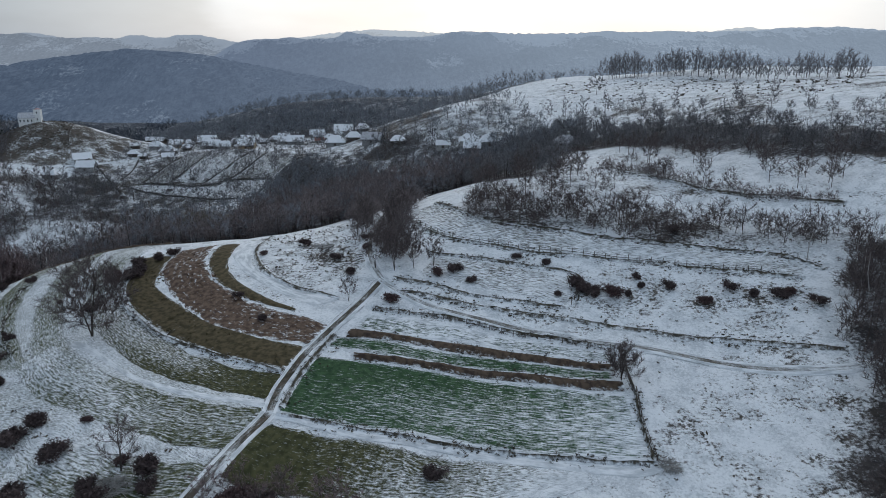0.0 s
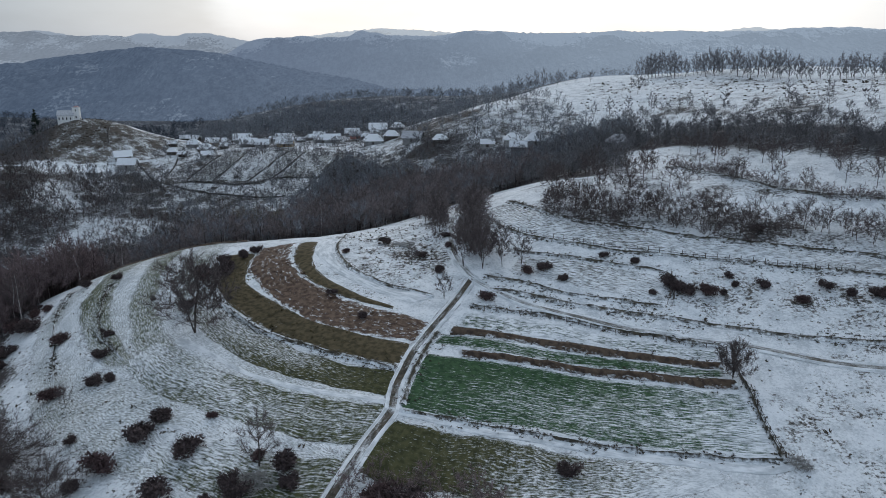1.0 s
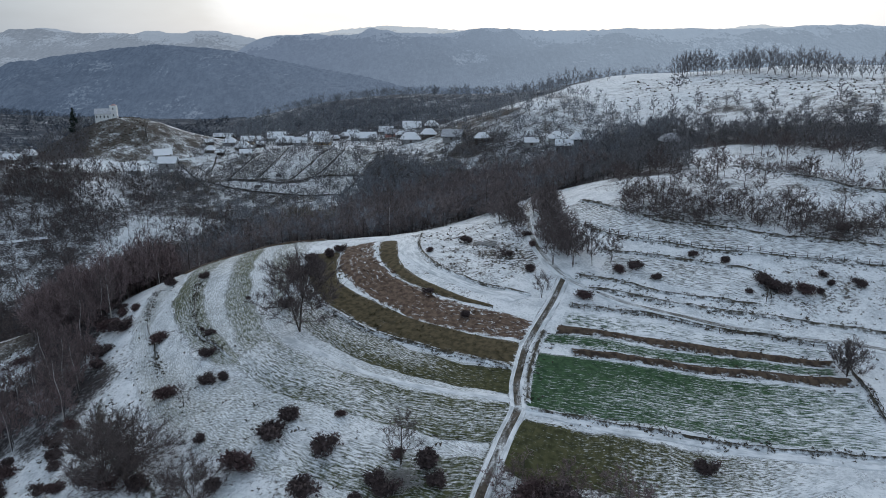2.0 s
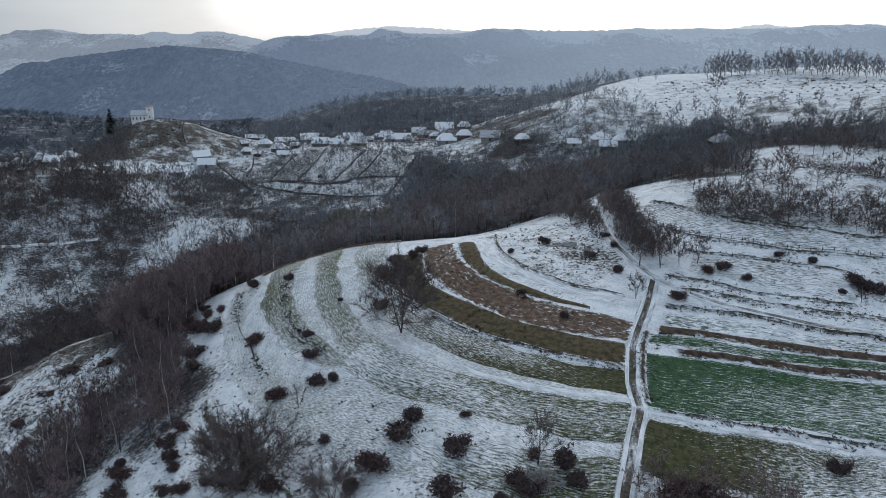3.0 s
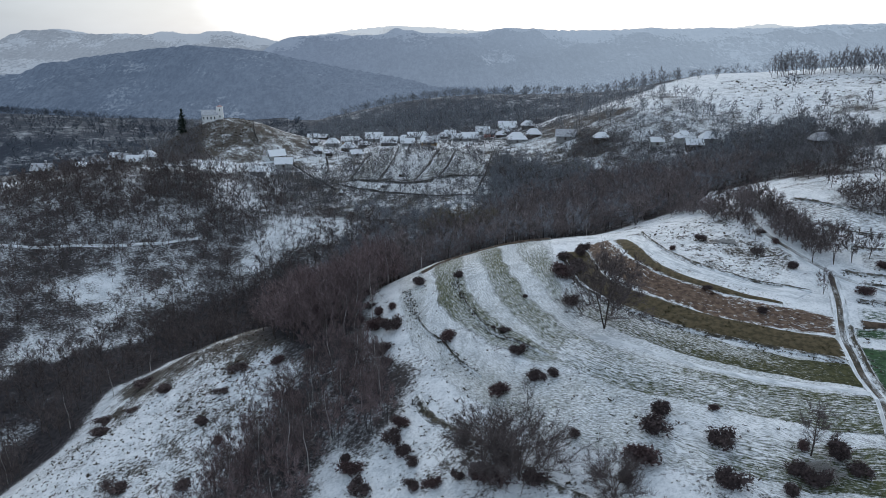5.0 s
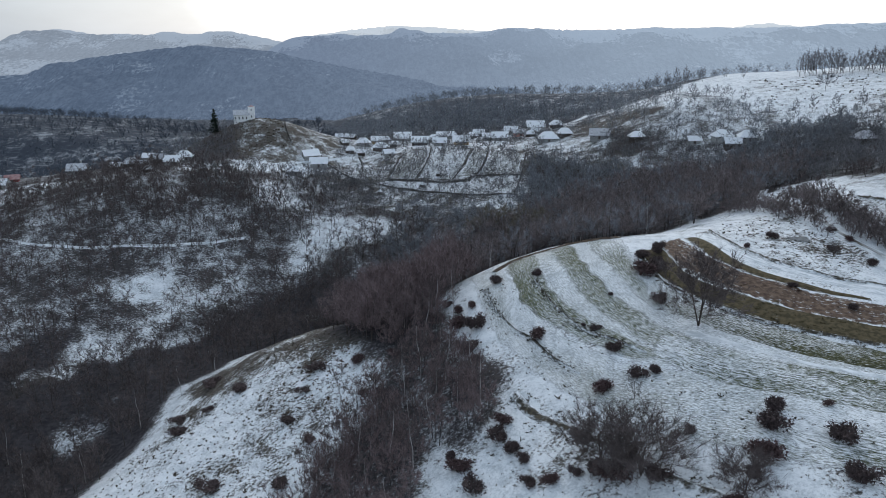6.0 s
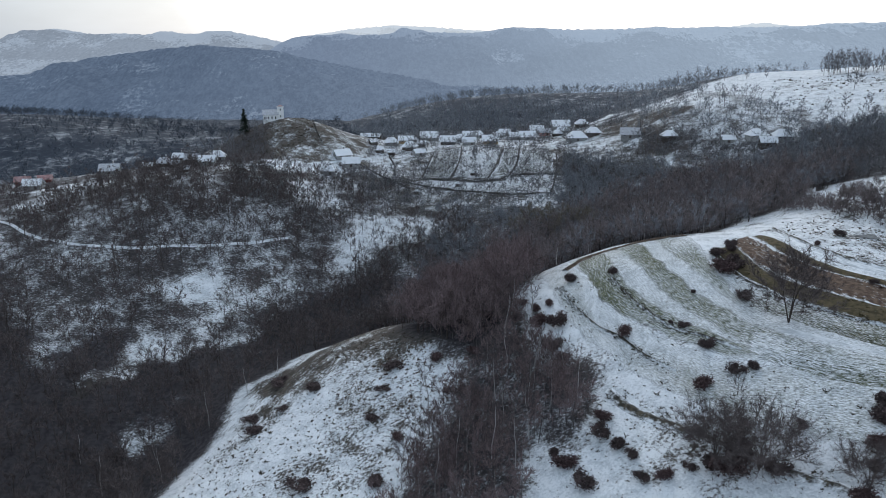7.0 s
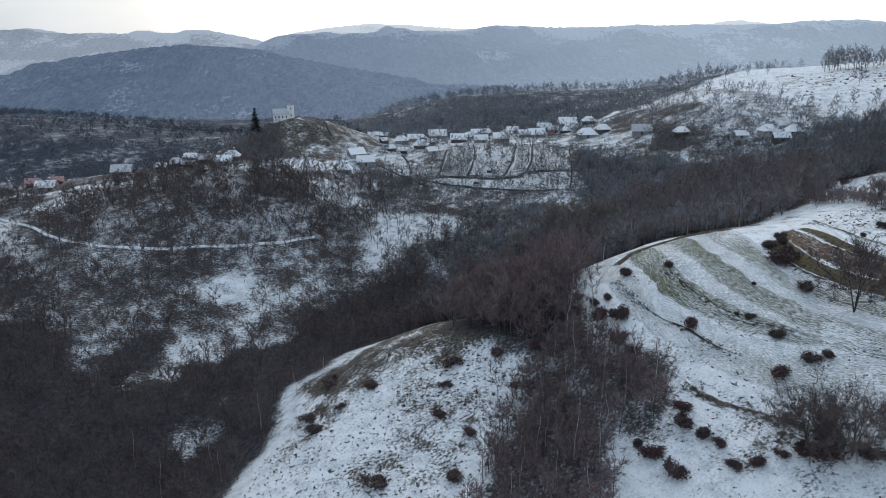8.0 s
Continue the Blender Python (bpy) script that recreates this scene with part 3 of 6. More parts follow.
strip("dry_grass_strip", [(-66, 154), (-65, 148), (-64, 139), (-60, 132), (-55, 126), (-48, 119.5), (-39, 113.6), (-30, 109.6), (-25.5, 107.6)],
      [(-60, 155), (-59.5, 148), (-59, 142), (-57, 138), (-52, 133), (-47, 128), (-42, 124), (-33, 118.6), (-23.2, 114.6)], M_OLIVE,
      "curved terrace of dry olive-brown grass", "grass strip", ragged=0.4)
strip("bracken_strip", [(-60, 159), (-59.6, 150), (-59, 145), (-56, 139.5), (-51.4, 132.8), (-46.6, 127.2), (-40, 121.2), (-33, 118.4), (-22.6, 115.6)],
      [(-52.4, 165), (-52.4, 157), (-51.6, 151.8), (-48.4, 144), (-44.2, 138.4), (-39.2, 133.6), (-32.4, 129), (-26.6, 125.6), (-20.4, 122)], M_BRACKEN,
      "curved terrace of reddish bracken dusted with snow", "bracken", 0.16, 0.9)
strip("dry_grass_strip", [(-52, 164), (-51.6, 157), (-50.8, 151.4), (-47.6, 143.6), (-43.4, 138), (-38.4, 133.4), (-32.2, 129.6), (-27.6, 127)],
      [(-48, 166), (-47.4, 158.4), (-46.4, 150), (-43, 142.8), (-38.2, 137), (-33.4, 132.6), (-27.4, 128)], M_OLIVE, "narrow curved strip of dry olive grass", "grass strip", 0.2, 0.5)
strip("snow_strip", [(-47.4, 167), (-47, 158), (-46.4, 154), (-42.4, 146.4), (-37.4, 140.4), (-32.4, 135.4), (-24.6, 129)],
      [(-44, 172), (-43.6, 159), (-42.4, 154), (-39.5, 147), (-34.4, 141), (-29.4, 136.4), (-20, 131.6)], M_SNOW_STRIP, "snow-covered strip following the terrace", "snow strip")
strip("field_bank", [(-43, 173), (-43, 159), (-39, 147), (-34, 140.6), (-29, 136.4), (-20, 131.4)],
      [(-41.6, 175), (-42, 159.6), (-38, 148.4), (-33.5, 141.8), (-28.5, 137.4), (-20, 132.2)], M_DARK_BANK, "dark grassy terrace edge above the strip", "bank", 0.2, 0.8, 0.3)
strip("pasture", [(-23.4, 98.8), (-25.8, 99.4), (-33.2, 101), (-41.6, 103.8), (-47.5, 107.2), (-53.7, 112.7), (-59.5, 118.3), (-66, 126), (-70, 134)],
      [(-22.8, 106), (-25.4, 106.6), (-33, 108.8), (-40.6, 112.2), (-48, 118), (-54.2, 123.6), (-60, 130), (-64.6, 137.6), (-66, 146)], M_PASTURE_BARE,
      "green pasture strip below the dry terrace", "pasture", 0.1, 0.9, drift=0.2)
strip("snow_strip", [(-66, 119), (-59.4, 114.8), (-50.3, 106.5), (-41.8, 101.6), (-34, 99.2), (-26.4, 97.6)], [(-65.6, 120.8), (-59.5, 116.4), (-50.6, 107.9), (-42, 103), (-34.2, 100.6), (-26.4, 99.2)],
      M_SNOW_STRIP, "narrow snow-covered terrace edge", "snow strip", 0.18)
strip("pasture", [(-26.6, 87.2), (-29.6, 87.6), (-36, 88.6), (-43.6, 91), (-51.4, 95), (-59.7, 100), (-67, 106), (-74.4, 115.4)],
      [(-24, 97.2), (-27, 97.8), (-34.1, 99.2), (-42.1, 101.6), (-50.5, 106.2), (-56.7, 111), (-63.5, 116.8), (-69.8, 122.4)], M_PASTURE,
      "pasture with green and brown streaks of mown grass", "pasture", 0.09, 1.0, drift=0.08)
strip("pasture", [(-30.4, 76), (-33.6, 76), (-40, 76), (-48.2, 78.4), (-54, 81.6), (-61.4, 88)], [(-27.4, 84.8), (-30.4, 85.4), (-37.2, 87), (-44, 88.6), (-51.6, 92.4), (-59.7, 97)], M_PASTURE,
      "streaked pasture beside the lower farm track", "pasture", 0.08, 1.3, drift=0.14)
strip("pasture", [(-86, 170), (-84.6, 158), (-84, 148), (-82, 136.3), (-79, 128), (-74, 119), (-67.3, 111), (-57, 103)], [(-78.6, 170), (-78, 158), (-77.2, 146), (-74.6, 136.3), (-69.6, 125.6), (-63.2, 117.4), (-57.6, 112.5), (-50, 105)], M_MOWN_GREEN,
      "curved pasture terrace with grass showing through snow", "pasture", 0.09, 1.7, drift=0.05)
strip("pasture", [(-76.6, 168), (-75.6, 152), (-73.2, 139.8), (-70.4, 130.9), (-65.7, 123)], [(-68, 168), (-68, 152), (-68.2, 143.5), (-67, 134.3), (-64.4, 127.9)], M_MOWN_GREEN,
      "small green terrace beside the lone tree", "pasture", 0.09, 1.7, drift=0.08)
strip("pasture", [(-97, 170), (-94, 146), (-90, 134), (-84, 124), (-76, 114), (-57, 103), (-46, 97), (-31, 88)], [(-66, 168), (-67.4, 152), (-66, 139), (-61.4, 131), (-56, 124.6), (-49, 118.6), (-41.6, 113), (-26, 106.8)], M_MOWN,
      "curved terraces of mown grass under thin snow", "pasture", 0.05, 1.0)
strip("pasture", [(-95, 168), (-95, 146), (-91, 134), (-85, 124), (-76, 114)], [(-87, 170), (-87, 147), (-83, 134), (-76, 122), (-68, 113)], M_MOWN_GREEN,
      "curved mown terrace with green grass showing through snow", "pasture", 0.08, 1.4)
strip("pasture", [(-104, 164), (-101, 138), (-96, 124), (-88, 108), (-76, 94), (-62, 84), (-48, 75), (-34, 68)], [(-96, 169), (-94, 146), (-90, 134), (-84, 124), (-76, 114), (-56, 104.5), (-46, 97.5), (-31.6, 87)], M_MOWN,
      "mown pasture slope with ridges of grass under thin snow", "pasture", 0.06, 1.6)
strip("pasture", [(-33, 84), (-24, 80), (-18, 79), (-11, 78), (4, 79), (12, 81), (21, 85)], [(-28.6, 95), (-18, 93.2), (-10, 91.6), (-2, 90.4), (6, 89), (13, 88), (21, 87)], M_PASTURE_BARE,
      "olive-green pasture beside the wheat field", "pasture", 0.08, 1.2, drift=0.22)
strip("stubble_field", [(-11, 177), (-1, 160), (14, 149.4), (31, 144), (47, 139), (61, 133.4), (68, 130.4)], [(-2, 180), (9, 162), (27, 153.4), (43, 147), (59, 141), (70, 134.4)], M_STUBBLE,
      "long ploughed strip evenly covered with snow", "field", 0.1, 0.4)
strip("stubble_field", [(-5, 141), (7, 135), (18, 130), (24, 128)], [(-2, 148), (8, 144), (19, 140), (26, 136)], M_STUBBLE, "small ploughed field evenly covered with snow", "field", 0.1, 0.4)
for line in ([(-141, 315), (-127, 306), (-114, 300), (-97, 295), (-79, 291)], [(-133, 317), (-112, 310), (-98, 309), (-93, 313), (-76, 313), (-60, 308)],
             [(-133, 317), (-130, 333), (-127, 352)], [(-120, 315), (-115, 333), (-113, 357)], [(-104, 311), (-98, 326), (-93, 348)], [(-94, 313), (-89, 327), (-85, 349)],
             [(-79, 291), (-73, 314), (-68, 342)], [(-145, 324), (-146, 340), (-149, 354)], [(-164, 342), (-154, 329), (-138, 306)], [(-189, 375), (-185, 361), (-181, 352)]):
    a, b = band(line, 0.34)
    strip("plot_hedge", a, b, M_HEDGE, "dark weedy edge between village plots", "hedge", 0.2, 0.5, 0.5)
# village plots between their fences
for near, far, mat, label in (
        ([(-132.5, 317), (-129.5, 333), (-126.5, 351)], [(-120.6, 315), (-115.6, 333), (-113.6, 355)], M_PLOT, "village plot of weedy grass under thin snow"),
        ([(-119.4, 315), (-114.4, 333), (-112.4, 356)], [(-104.6, 312), (-98.6, 326), (-94, 348)], M_STUBBLE, "village plot evenly covered with snow"),
        ([(-103.4, 312), (-97.4, 326), (-92.6, 348)], [(-94.6, 313.6), (-89.6, 327), (-85.6, 348)], M_PLOT, "narrow village plot of weedy grass under thin snow"),
        ([(-93.4, 313.6), (-88.4, 327), (-84.4, 348)], [(-74.6, 314), (-72.6, 326), (-69, 342)], M_PLOT, "village plot of rough grass under thin snow"),
        ([(-139, 315), (-127, 306.8), (-114, 300.8), (-97, 295.8), (-79, 291.8)], [(-133, 316), (-112, 309.2), (-98, 308.2), (-93, 312), (-76, 312)], M_STUBBLE, "long snowy plot below the village gardens")):
    strip("village_plot", near, far, mat, label, "plot", 0.12, 0.4)
BANK_LINES = (
        ([(-12, 178), (-2, 159), (14, 148.4), (31, 143), (47, 138), (61, 132.4), (68, 129.6)], 0.8, "dark overgrown edge below a snowy field"),
        ([(-2, 181), (1, 175.5), (9, 163), (27, 154), (43, 147.8), (59, 141.8), (70, 135), (72, 131)], 0.7, "dark grassy edge above a snowy field"),
        ([(-10, 140), (2, 134), (12, 130), (23, 127)], 0.8, "dark grassy edge below a small field"),
        ([(-3, 149.4), (8, 145), (19, 141), (27, 137), (25, 128)], 0.7, "weedy edge round a small field"),
        ([(-9, 134.6), (12, 126.6), (27, 122), (41, 117), (54, 113), (66, 109.4)], 1.1, "low bank with tufts of dark grass"),
        ([(-13, 128), (-5, 126.4), (5, 123.2), (14, 119.8), (23, 116.8), (30, 114.8)], 0.45, "dark grassy bank beside the farm track"),
        ([(-24.5, 96.4), (-9, 93.4), (7, 90.6), (22, 89.2), (29.5, 88.4)], 0.45, "dark grassy lower edge of the wheat field"),
        ([(30, 110), (30, 103), (29.4, 97), (29.4, 88.6)], 0.4, "dark overgrown hedge bank along the field"),
        ([(-19, 119), (-20.8, 114), (-22.4, 108), (-23.6, 102.6), (-24.2, 98)], 1.0, "dark grassy edge beside the track"),
        ([(-101, 152), (-99, 142), (-96, 134), (-93, 129), (-90, 122), (-86, 115)], 0.22, "low grassy terrace edge on the snowy slope"),
        ([(-98, 116), (-95, 109), (-89.4, 101.4), (-83, 93.4), (-77.7, 86.7), (-71, 80), (-66, 75)], 1.5, "brown grassy terrace bank on the lower slope"),
        ([(-90, 148), (-88, 139), (-84, 128), (-79, 122), (-74, 116)], 0.2, "low grassy terrace edge in the snow"),
        ([(42, 198), (46, 194.5), (54, 182.5), (62, 171), (69, 165), (78, 159), (86, 152)], 1.5, "dark overgrown bank below the orchard"),
        ([(-66, 152), (-65, 139), (-61, 131.4), (-55.6, 125.2), (-48.4, 118.6), (-39, 112.8), (-30, 108.8), (-26, 107)], 0.5, "dark lower edge of the dry grass terrace"))
for line, half, label in BANK_LINES:
    a, b = band(line, half * 0.65)
    strip("field_bank", a, b, M_DARK_BANK, label, "bank", 0.16, 0.6, 0.35)

a, b = band([(-98, 161), (-90, 166), (-82, 167), (-74, 167), (-66, 171)], 1.2)
strip("field_bank", a, b, M_BANK, "brown grassy rim along the top of the spur", "bank", 0.2, 0.8, 0.3)

# farm tracks: grassy middle, two snow-filled ruts
RIGHT_TRACK = [(-13, 140), (-10, 136), (-6, 131.4), (-2, 128.6), (2, 126.4), (8, 123.8), (15, 120.6), (21, 118.2), (28, 116), (37, 113), (46, 109), (55, 106), (62, 105), (70, 106)]
LOWER_TRACK = [(-12.5, 139), (-14.4, 134), (-17, 127), (-20.4, 119.4), (-22.7, 113.6), (-24.2, 107.6), (-25.4, 102.4), (-25.6, 96.6)]
FIELD_LANE = [(-25.6, 96.6), (-26.4, 94.4), (-28, 90.3), (-29.3, 86.4), (-30.8, 82.2), (-32, 79), (-34.4, 71)]
UPPER_TRACK = [(-12, 139), (-15, 147), (-16.4, 157), (-16.4, 169), (-15, 185), (-14, 198), (-11, 214), (-5, 226)]
FIELD_PATH = [(-26, 97), (-17, 94.2), (-9, 92.4), (-1, 91.2), (7, 89.6), (14, 88.6), (22, 87.8), (28, 87), (31, 88)]


def track(line, half, label, mats=(M_TRACK, M_RUT), rut=0.36):
    a, b = band(line, half)
    ob = strip("farm_track", a, b, mats[0], label, "track", 0.2, 0.35)
    for off in (-0.52, 0.52):
        p, _ = spline(line, 40)
        d = np.gradient(p, axis=0)
        d /= np.linalg.norm(d, axis=1, keepdims=True)
        mid = p + np.stack([-d[:, 1], d[:, 0]], -1) * off * half
        a, b = band([tuple(v) for v in mid[::3]] + [tuple(mid[-1])], rut * half)
        strip("rut", a, b, mats[1], "", "", 0.26, 0.15, 0.0, ob)


track(RIGHT_TRACK, 1.2, "snowy farm track with two wheel ruts", (M_TRACK_PALE, M_SNOW_STRIP))
track(LOWER_TRACK, 1.45, "farm track with two snow-filled wheel ruts between dark verges", (M_TRACK, M_SNOW_STRIP), 0.34)
track(FIELD_LANE, 1.5, "pale grassy lane with snow-dusted wheel ruts", (M_TRACK, M_RUT), 0.34)
track(UPPER_TRACK, 1.35, "snowy farm track climbing between bushes", (M_TRACK_PALE, M_RUT), 0.40)
a, b = band(FIELD_PATH, 0.9)
strip("snow_strip", a, b, M_SNOW_STRIP, "snow-covered path below the wheat field", "path", 0.2, 0.5)
VALLEY_ROAD = [(-300, 268), (-282, 256), (-272, 247), (-258, 240), (-236, 236.4), (-211, 241.6), (-193, 249), (-182, 255)]
a, b = band(VALLEY_ROAD, 0.65)
strip("valley_road", a, b, M_RUT, "snow-covered lane crossing the valley side", "road", 0.25, 0.3)
VILLAGE_ROAD = [(-226, 308), (-204, 317), (-184, 330), (-165, 344.6), (-152, 356), (-138, 368), (-120, 372)]
a, b = band(VILLAGE_ROAD, 1.0)
strip("village_road", a, b, M_SNOW_STRIP, "snow-covered village road below the church", "road", 0.25, 0.3)


# ---- distance: wooded ridges across the valley ----
def ridge(name, label, line, depth, foot, foot_z, mat, rough, open_top=0.0, wiggle=60):
    """A long wooded hillside with spurs and side valleys under an uneven crest of trees."""
    crest = np.array(line, float)
    xs = np.linspace(crest[0, 0], crest[-1, 0], 420)
    top = np.interp(xs, crest[:, 0], crest[:, 1])
    ker = np.array([1, 2, 3, 2, 1]) / 9
    top = np.convolve(np.pad(top, 2, "edge"), ker, "valid")
    v = np.linspace(0, 1.35, 70)[:, None]
    yy = foot + (depth - foot) * v + wiggle * wobble(xs, xs * 0.3, 130.0)[None] * (1 - v)
    rise = np.where(v < 1, np.sin(np.clip(v, 0, 1) * np.pi / 2) ** 1.25, 1 - (v - 1) * 2.2)
    xx = np.broadcast_to(xs[None], yy.shape)
    folds = wobble(xx, yy * 0.4, 55.0) + 0.5 * wobble(yy, xx, 34.0) + 0.45 * wobble(xx * 1.3 + 40, yy * 0.5, 21.0) + 0.25 * wobble(xx, yy, 9.0)
    spurs = rough * folds * np.clip(np.minimum(v * 3, (1.0 - v) * 4), 0, 1)
    fuzz = (0.9 + 0.0025 * depth * 0.3) * (np.sin(xs * 0.9) * np.sin(xs * 0.37 + 1) + 0.6 * np.sin(xs * 2.3))[None] * np.exp(-((v - 1) / 0.05) ** 2)
    zz = foot_z + (top[None] - foot_z) * rise + spurs + fuzz * 0.6
    op = open_top * np.clip((v - 0.62) * 3.5, 0, 1) * np.ones_like(xx)
    ob = sheet(name, xx, yy, zz, mat, None, (("open_top", op),))
    return tagged(ob, label, "hill", kind="structure")


GORGE_HILL = [(-1329, 30), (-970, 38), (-755, 54), (-678, 63), (-627, 81), (-541, 92), (-472, 98), (-378, 90), (-309, 79), (-224, 63), (-69, 38), (44, 25)]
LEFT_RANGE = [(-2300, 110), (-1784, 112), (-1409, 109), (-1259, 107), (-1169, 118), (-1087, 138), (-990, 123), (-930, 127), (-855, 124), (-795, 132),
              (-742, 121), (-645, 132), (-555, 116), (-487, 101), (-360, 75), (-200, 60)]
RIGHT_RANGE = [(-560, 40), (-469, 72), (-376, 103), (-327, 114), (-230, 116), (-121, 120), (-34, 120), (9, 124), (42, 129), (151, 126), (259, 127), (423, 130),
               (477, 129), (640, 132), (768, 132), (1238, 134), (2200, 130)]
FAR_RANGE = [(-700, 90), (-579, 108), (-404, 146), (-248, 160), (-111, 155), (45, 144), (337, 136), (824, 139), (1009, 166), (1117, 159), (1312, 143), (1800, 130)]
# each material: haze glow at the left, at the right, then its share
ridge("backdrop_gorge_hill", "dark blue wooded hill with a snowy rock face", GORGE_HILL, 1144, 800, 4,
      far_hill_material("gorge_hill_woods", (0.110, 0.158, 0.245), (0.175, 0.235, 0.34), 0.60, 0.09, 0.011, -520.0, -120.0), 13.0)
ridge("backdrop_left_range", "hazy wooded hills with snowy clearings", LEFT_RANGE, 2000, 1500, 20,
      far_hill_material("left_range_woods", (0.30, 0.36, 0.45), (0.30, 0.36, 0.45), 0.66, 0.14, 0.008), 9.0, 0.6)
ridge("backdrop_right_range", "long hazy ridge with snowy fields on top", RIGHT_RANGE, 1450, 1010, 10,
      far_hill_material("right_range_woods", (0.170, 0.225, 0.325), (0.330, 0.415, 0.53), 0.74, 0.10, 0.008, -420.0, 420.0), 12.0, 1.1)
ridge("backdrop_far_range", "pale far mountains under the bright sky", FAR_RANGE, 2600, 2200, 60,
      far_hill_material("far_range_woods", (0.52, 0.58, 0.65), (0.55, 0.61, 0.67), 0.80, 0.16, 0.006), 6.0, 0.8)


# ---- bare trees and bushes ----
class Growth:
    """Gathers the faces of a plant: tubes for wood, slim blades for twigs."""

    def __init__(self):
        self.v, self.f, self.n = [], [], 0

    def tube(self, pts, radii, sides=3):
        pts = np.asarray(pts, float)
        rings = []
        for i, p in enumerate(pts):
            d = pts[min(i + 1, len(pts) - 1)] - pts[max(i - 1, 0)]
            d = d / (np.linalg.norm(d) + 1e-9)
            u = np.cross(d, (0.3, 0.9, 0.2))
            u /= np.linalg.norm(u) + 1e-9
            w = np.cross(d, u)
            ang = np.arange(sides) * 2 * np.pi / sides
            rings.append(p + radii[i] * (np.cos(ang)[:, None] * u + np.sin(ang)[:, None] * w))
        base = self.n
        self.v += [tuple(c) for r in rings for c in r]
        self.n += sides * len(pts)
        for i in range(len(pts) - 1):
            for k in range(sides):
                a, b = base + i * sides + k, base + i * sides + (k + 1) % sides
                self.f += [(a, b, b + sides), (a, b + sides, a + sides)]

    def blade(self, p, q, w, rng):
        d = q - p
        s = np.cross(d, rng.normal(size=3))
        s *= w * 0.5 / (np.linalg.norm(s) + 1e-9)
        self.v += [tuple(p + s), tuple(p - s), tuple(q)]
        self.f.append((self.n, self.n + 1, self.n + 2))
        self.n += 3

    def arrays(self):
        return np.array(self.v, float).reshape(-1, 3), np.array(self.f, int).reshape(-1, 3)


def unit(v):
    return v / (np.linalg.norm(v) + 1e-9)


def spread_tree(seed, h, spread, limbs=7, boughs=4, twigs=7, fork=0.22, stems=1, twig_w=0.11, reach=1.0, lift=0.3, solid=False):
    """A leafless tree: stem, limbs that part and curve up to an uneven round crown, boughs and fine twigs."""
    rng = np.random.default_rng(seed)
    wood, fine = Growth(), Growth()
    r0 = (0.010 if solid else 0.007) * h + 0.025
    bumps = rng.uniform(0, 2 * np.pi, 4)
    mid_z, half = h * (1 + fork) / 2, h * (1 - fork) / 2
    for s in range(stems):
        a0 = 2 * np.pi * s / stems + rng.uniform(0, 1.5)
        lean = np.array([math.cos(a0), math.sin(a0)]) * (0.0 if stems == 1 else rng.uniform(0.15, 0.5) * spread) + rng.normal(size=2) * 0.03 * h
        hh = h * (1.0 if s == 0 else rng.uniform(0.7, 0.98))
        stem = np.array([[0, 0, 0], [lean[0] * 0.3, lean[1] * 0.3, hh * 0.35], [lean[0] * 0.7, lean[1] * 0.7, hh * 0.62], [lean[0], lean[1], hh * 0.9]])
        stem[1:3, :2] += rng.normal(size=(2, 2)) * 0.015 * h
        thick = r0 / math.sqrt(0.6 + 0.4 * stems)
        wood.tube(stem, [thick * 1.3, thick * 0.9, thick * 0.55, 0.015], 5 if solid else 3)
        for k in range(limbs):
            f = fork * 0.8 + (0.78 - fork * 0.8) * (k + rng.uniform()) / limbs
            root = np.array([np.interp(f, (0, 0.35, 0.62, 0.9), stem[:, c]) for c in range(3)])
            az, up = k * 2.4 + a0 + rng.uniform(-0.5, 0.5), -0.45 + 1.4 * (k + rng.uniform(0, 1)) / limbs
            up = min(up, 0.96)
            out = math.sqrt(1 - up * up) * (1 + 0.22 * math.sin(2 * az + bumps[0]) + 0.2 * math.sin(3 * az + bumps[1] + 2 * up)) * rng.uniform(0.75, 1.08)
            flat = np.array([math.cos(az), math.sin(az), 0.0])
            e = np.array([lean[0] * 0.6, lean[1] * 0.6, mid_z]) + flat * spread * out + np.array([0, 0, half * up * rng.uniform(0.85, 1.05)])
            e[2] = max(e[2], root[2] * 0.9)
            size = np.linalg.norm(e - root)
            m = (root + e) / 2 + flat * size * 0.13 - np.array([0, 0, size * 0.05])
            if solid:
                fine.tube([root, m, e], [thick * 0.5, thick * 0.3, 0.015], 3)
            else:
                fine.blade(root, m + (e - m) * 0.25, thick * 1.1, rng)
                fine.blade(m, e, thick * 0.8, rng)
            for b in range(boughs):
                g = 0.3 + 0.7 * (b + rng.uniform()) / boughs
                q = root + (m - root) * g * 2 if g < 0.5 else m + (e - m) * (g * 2 - 1)
                d = unit(unit(e - root) * 0.7 + rng.normal(size=3) * 0.55 + np.array([0, 0, 0.25]))
                bl = spread * rng.uniform(0.3, 0.55)
                fine.blade(q, q + d * bl, twig_w * 1.3, rng)
                for _ in range(twigs):
                    tq = q + d * bl * rng.uniform(0.1, 1.0)
                    td = unit(d * 0.5 + rng.normal(size=3) * 0.6 + np.array([0, 0, lift]))
                    to = tq + td * reach * rng.uniform(0.45, 1.0)
                    to[2] = max(to[2], 0.1)
                    fine.blade(tq, to, twig_w, rng)
    return wood.arrays(), fine.arrays()


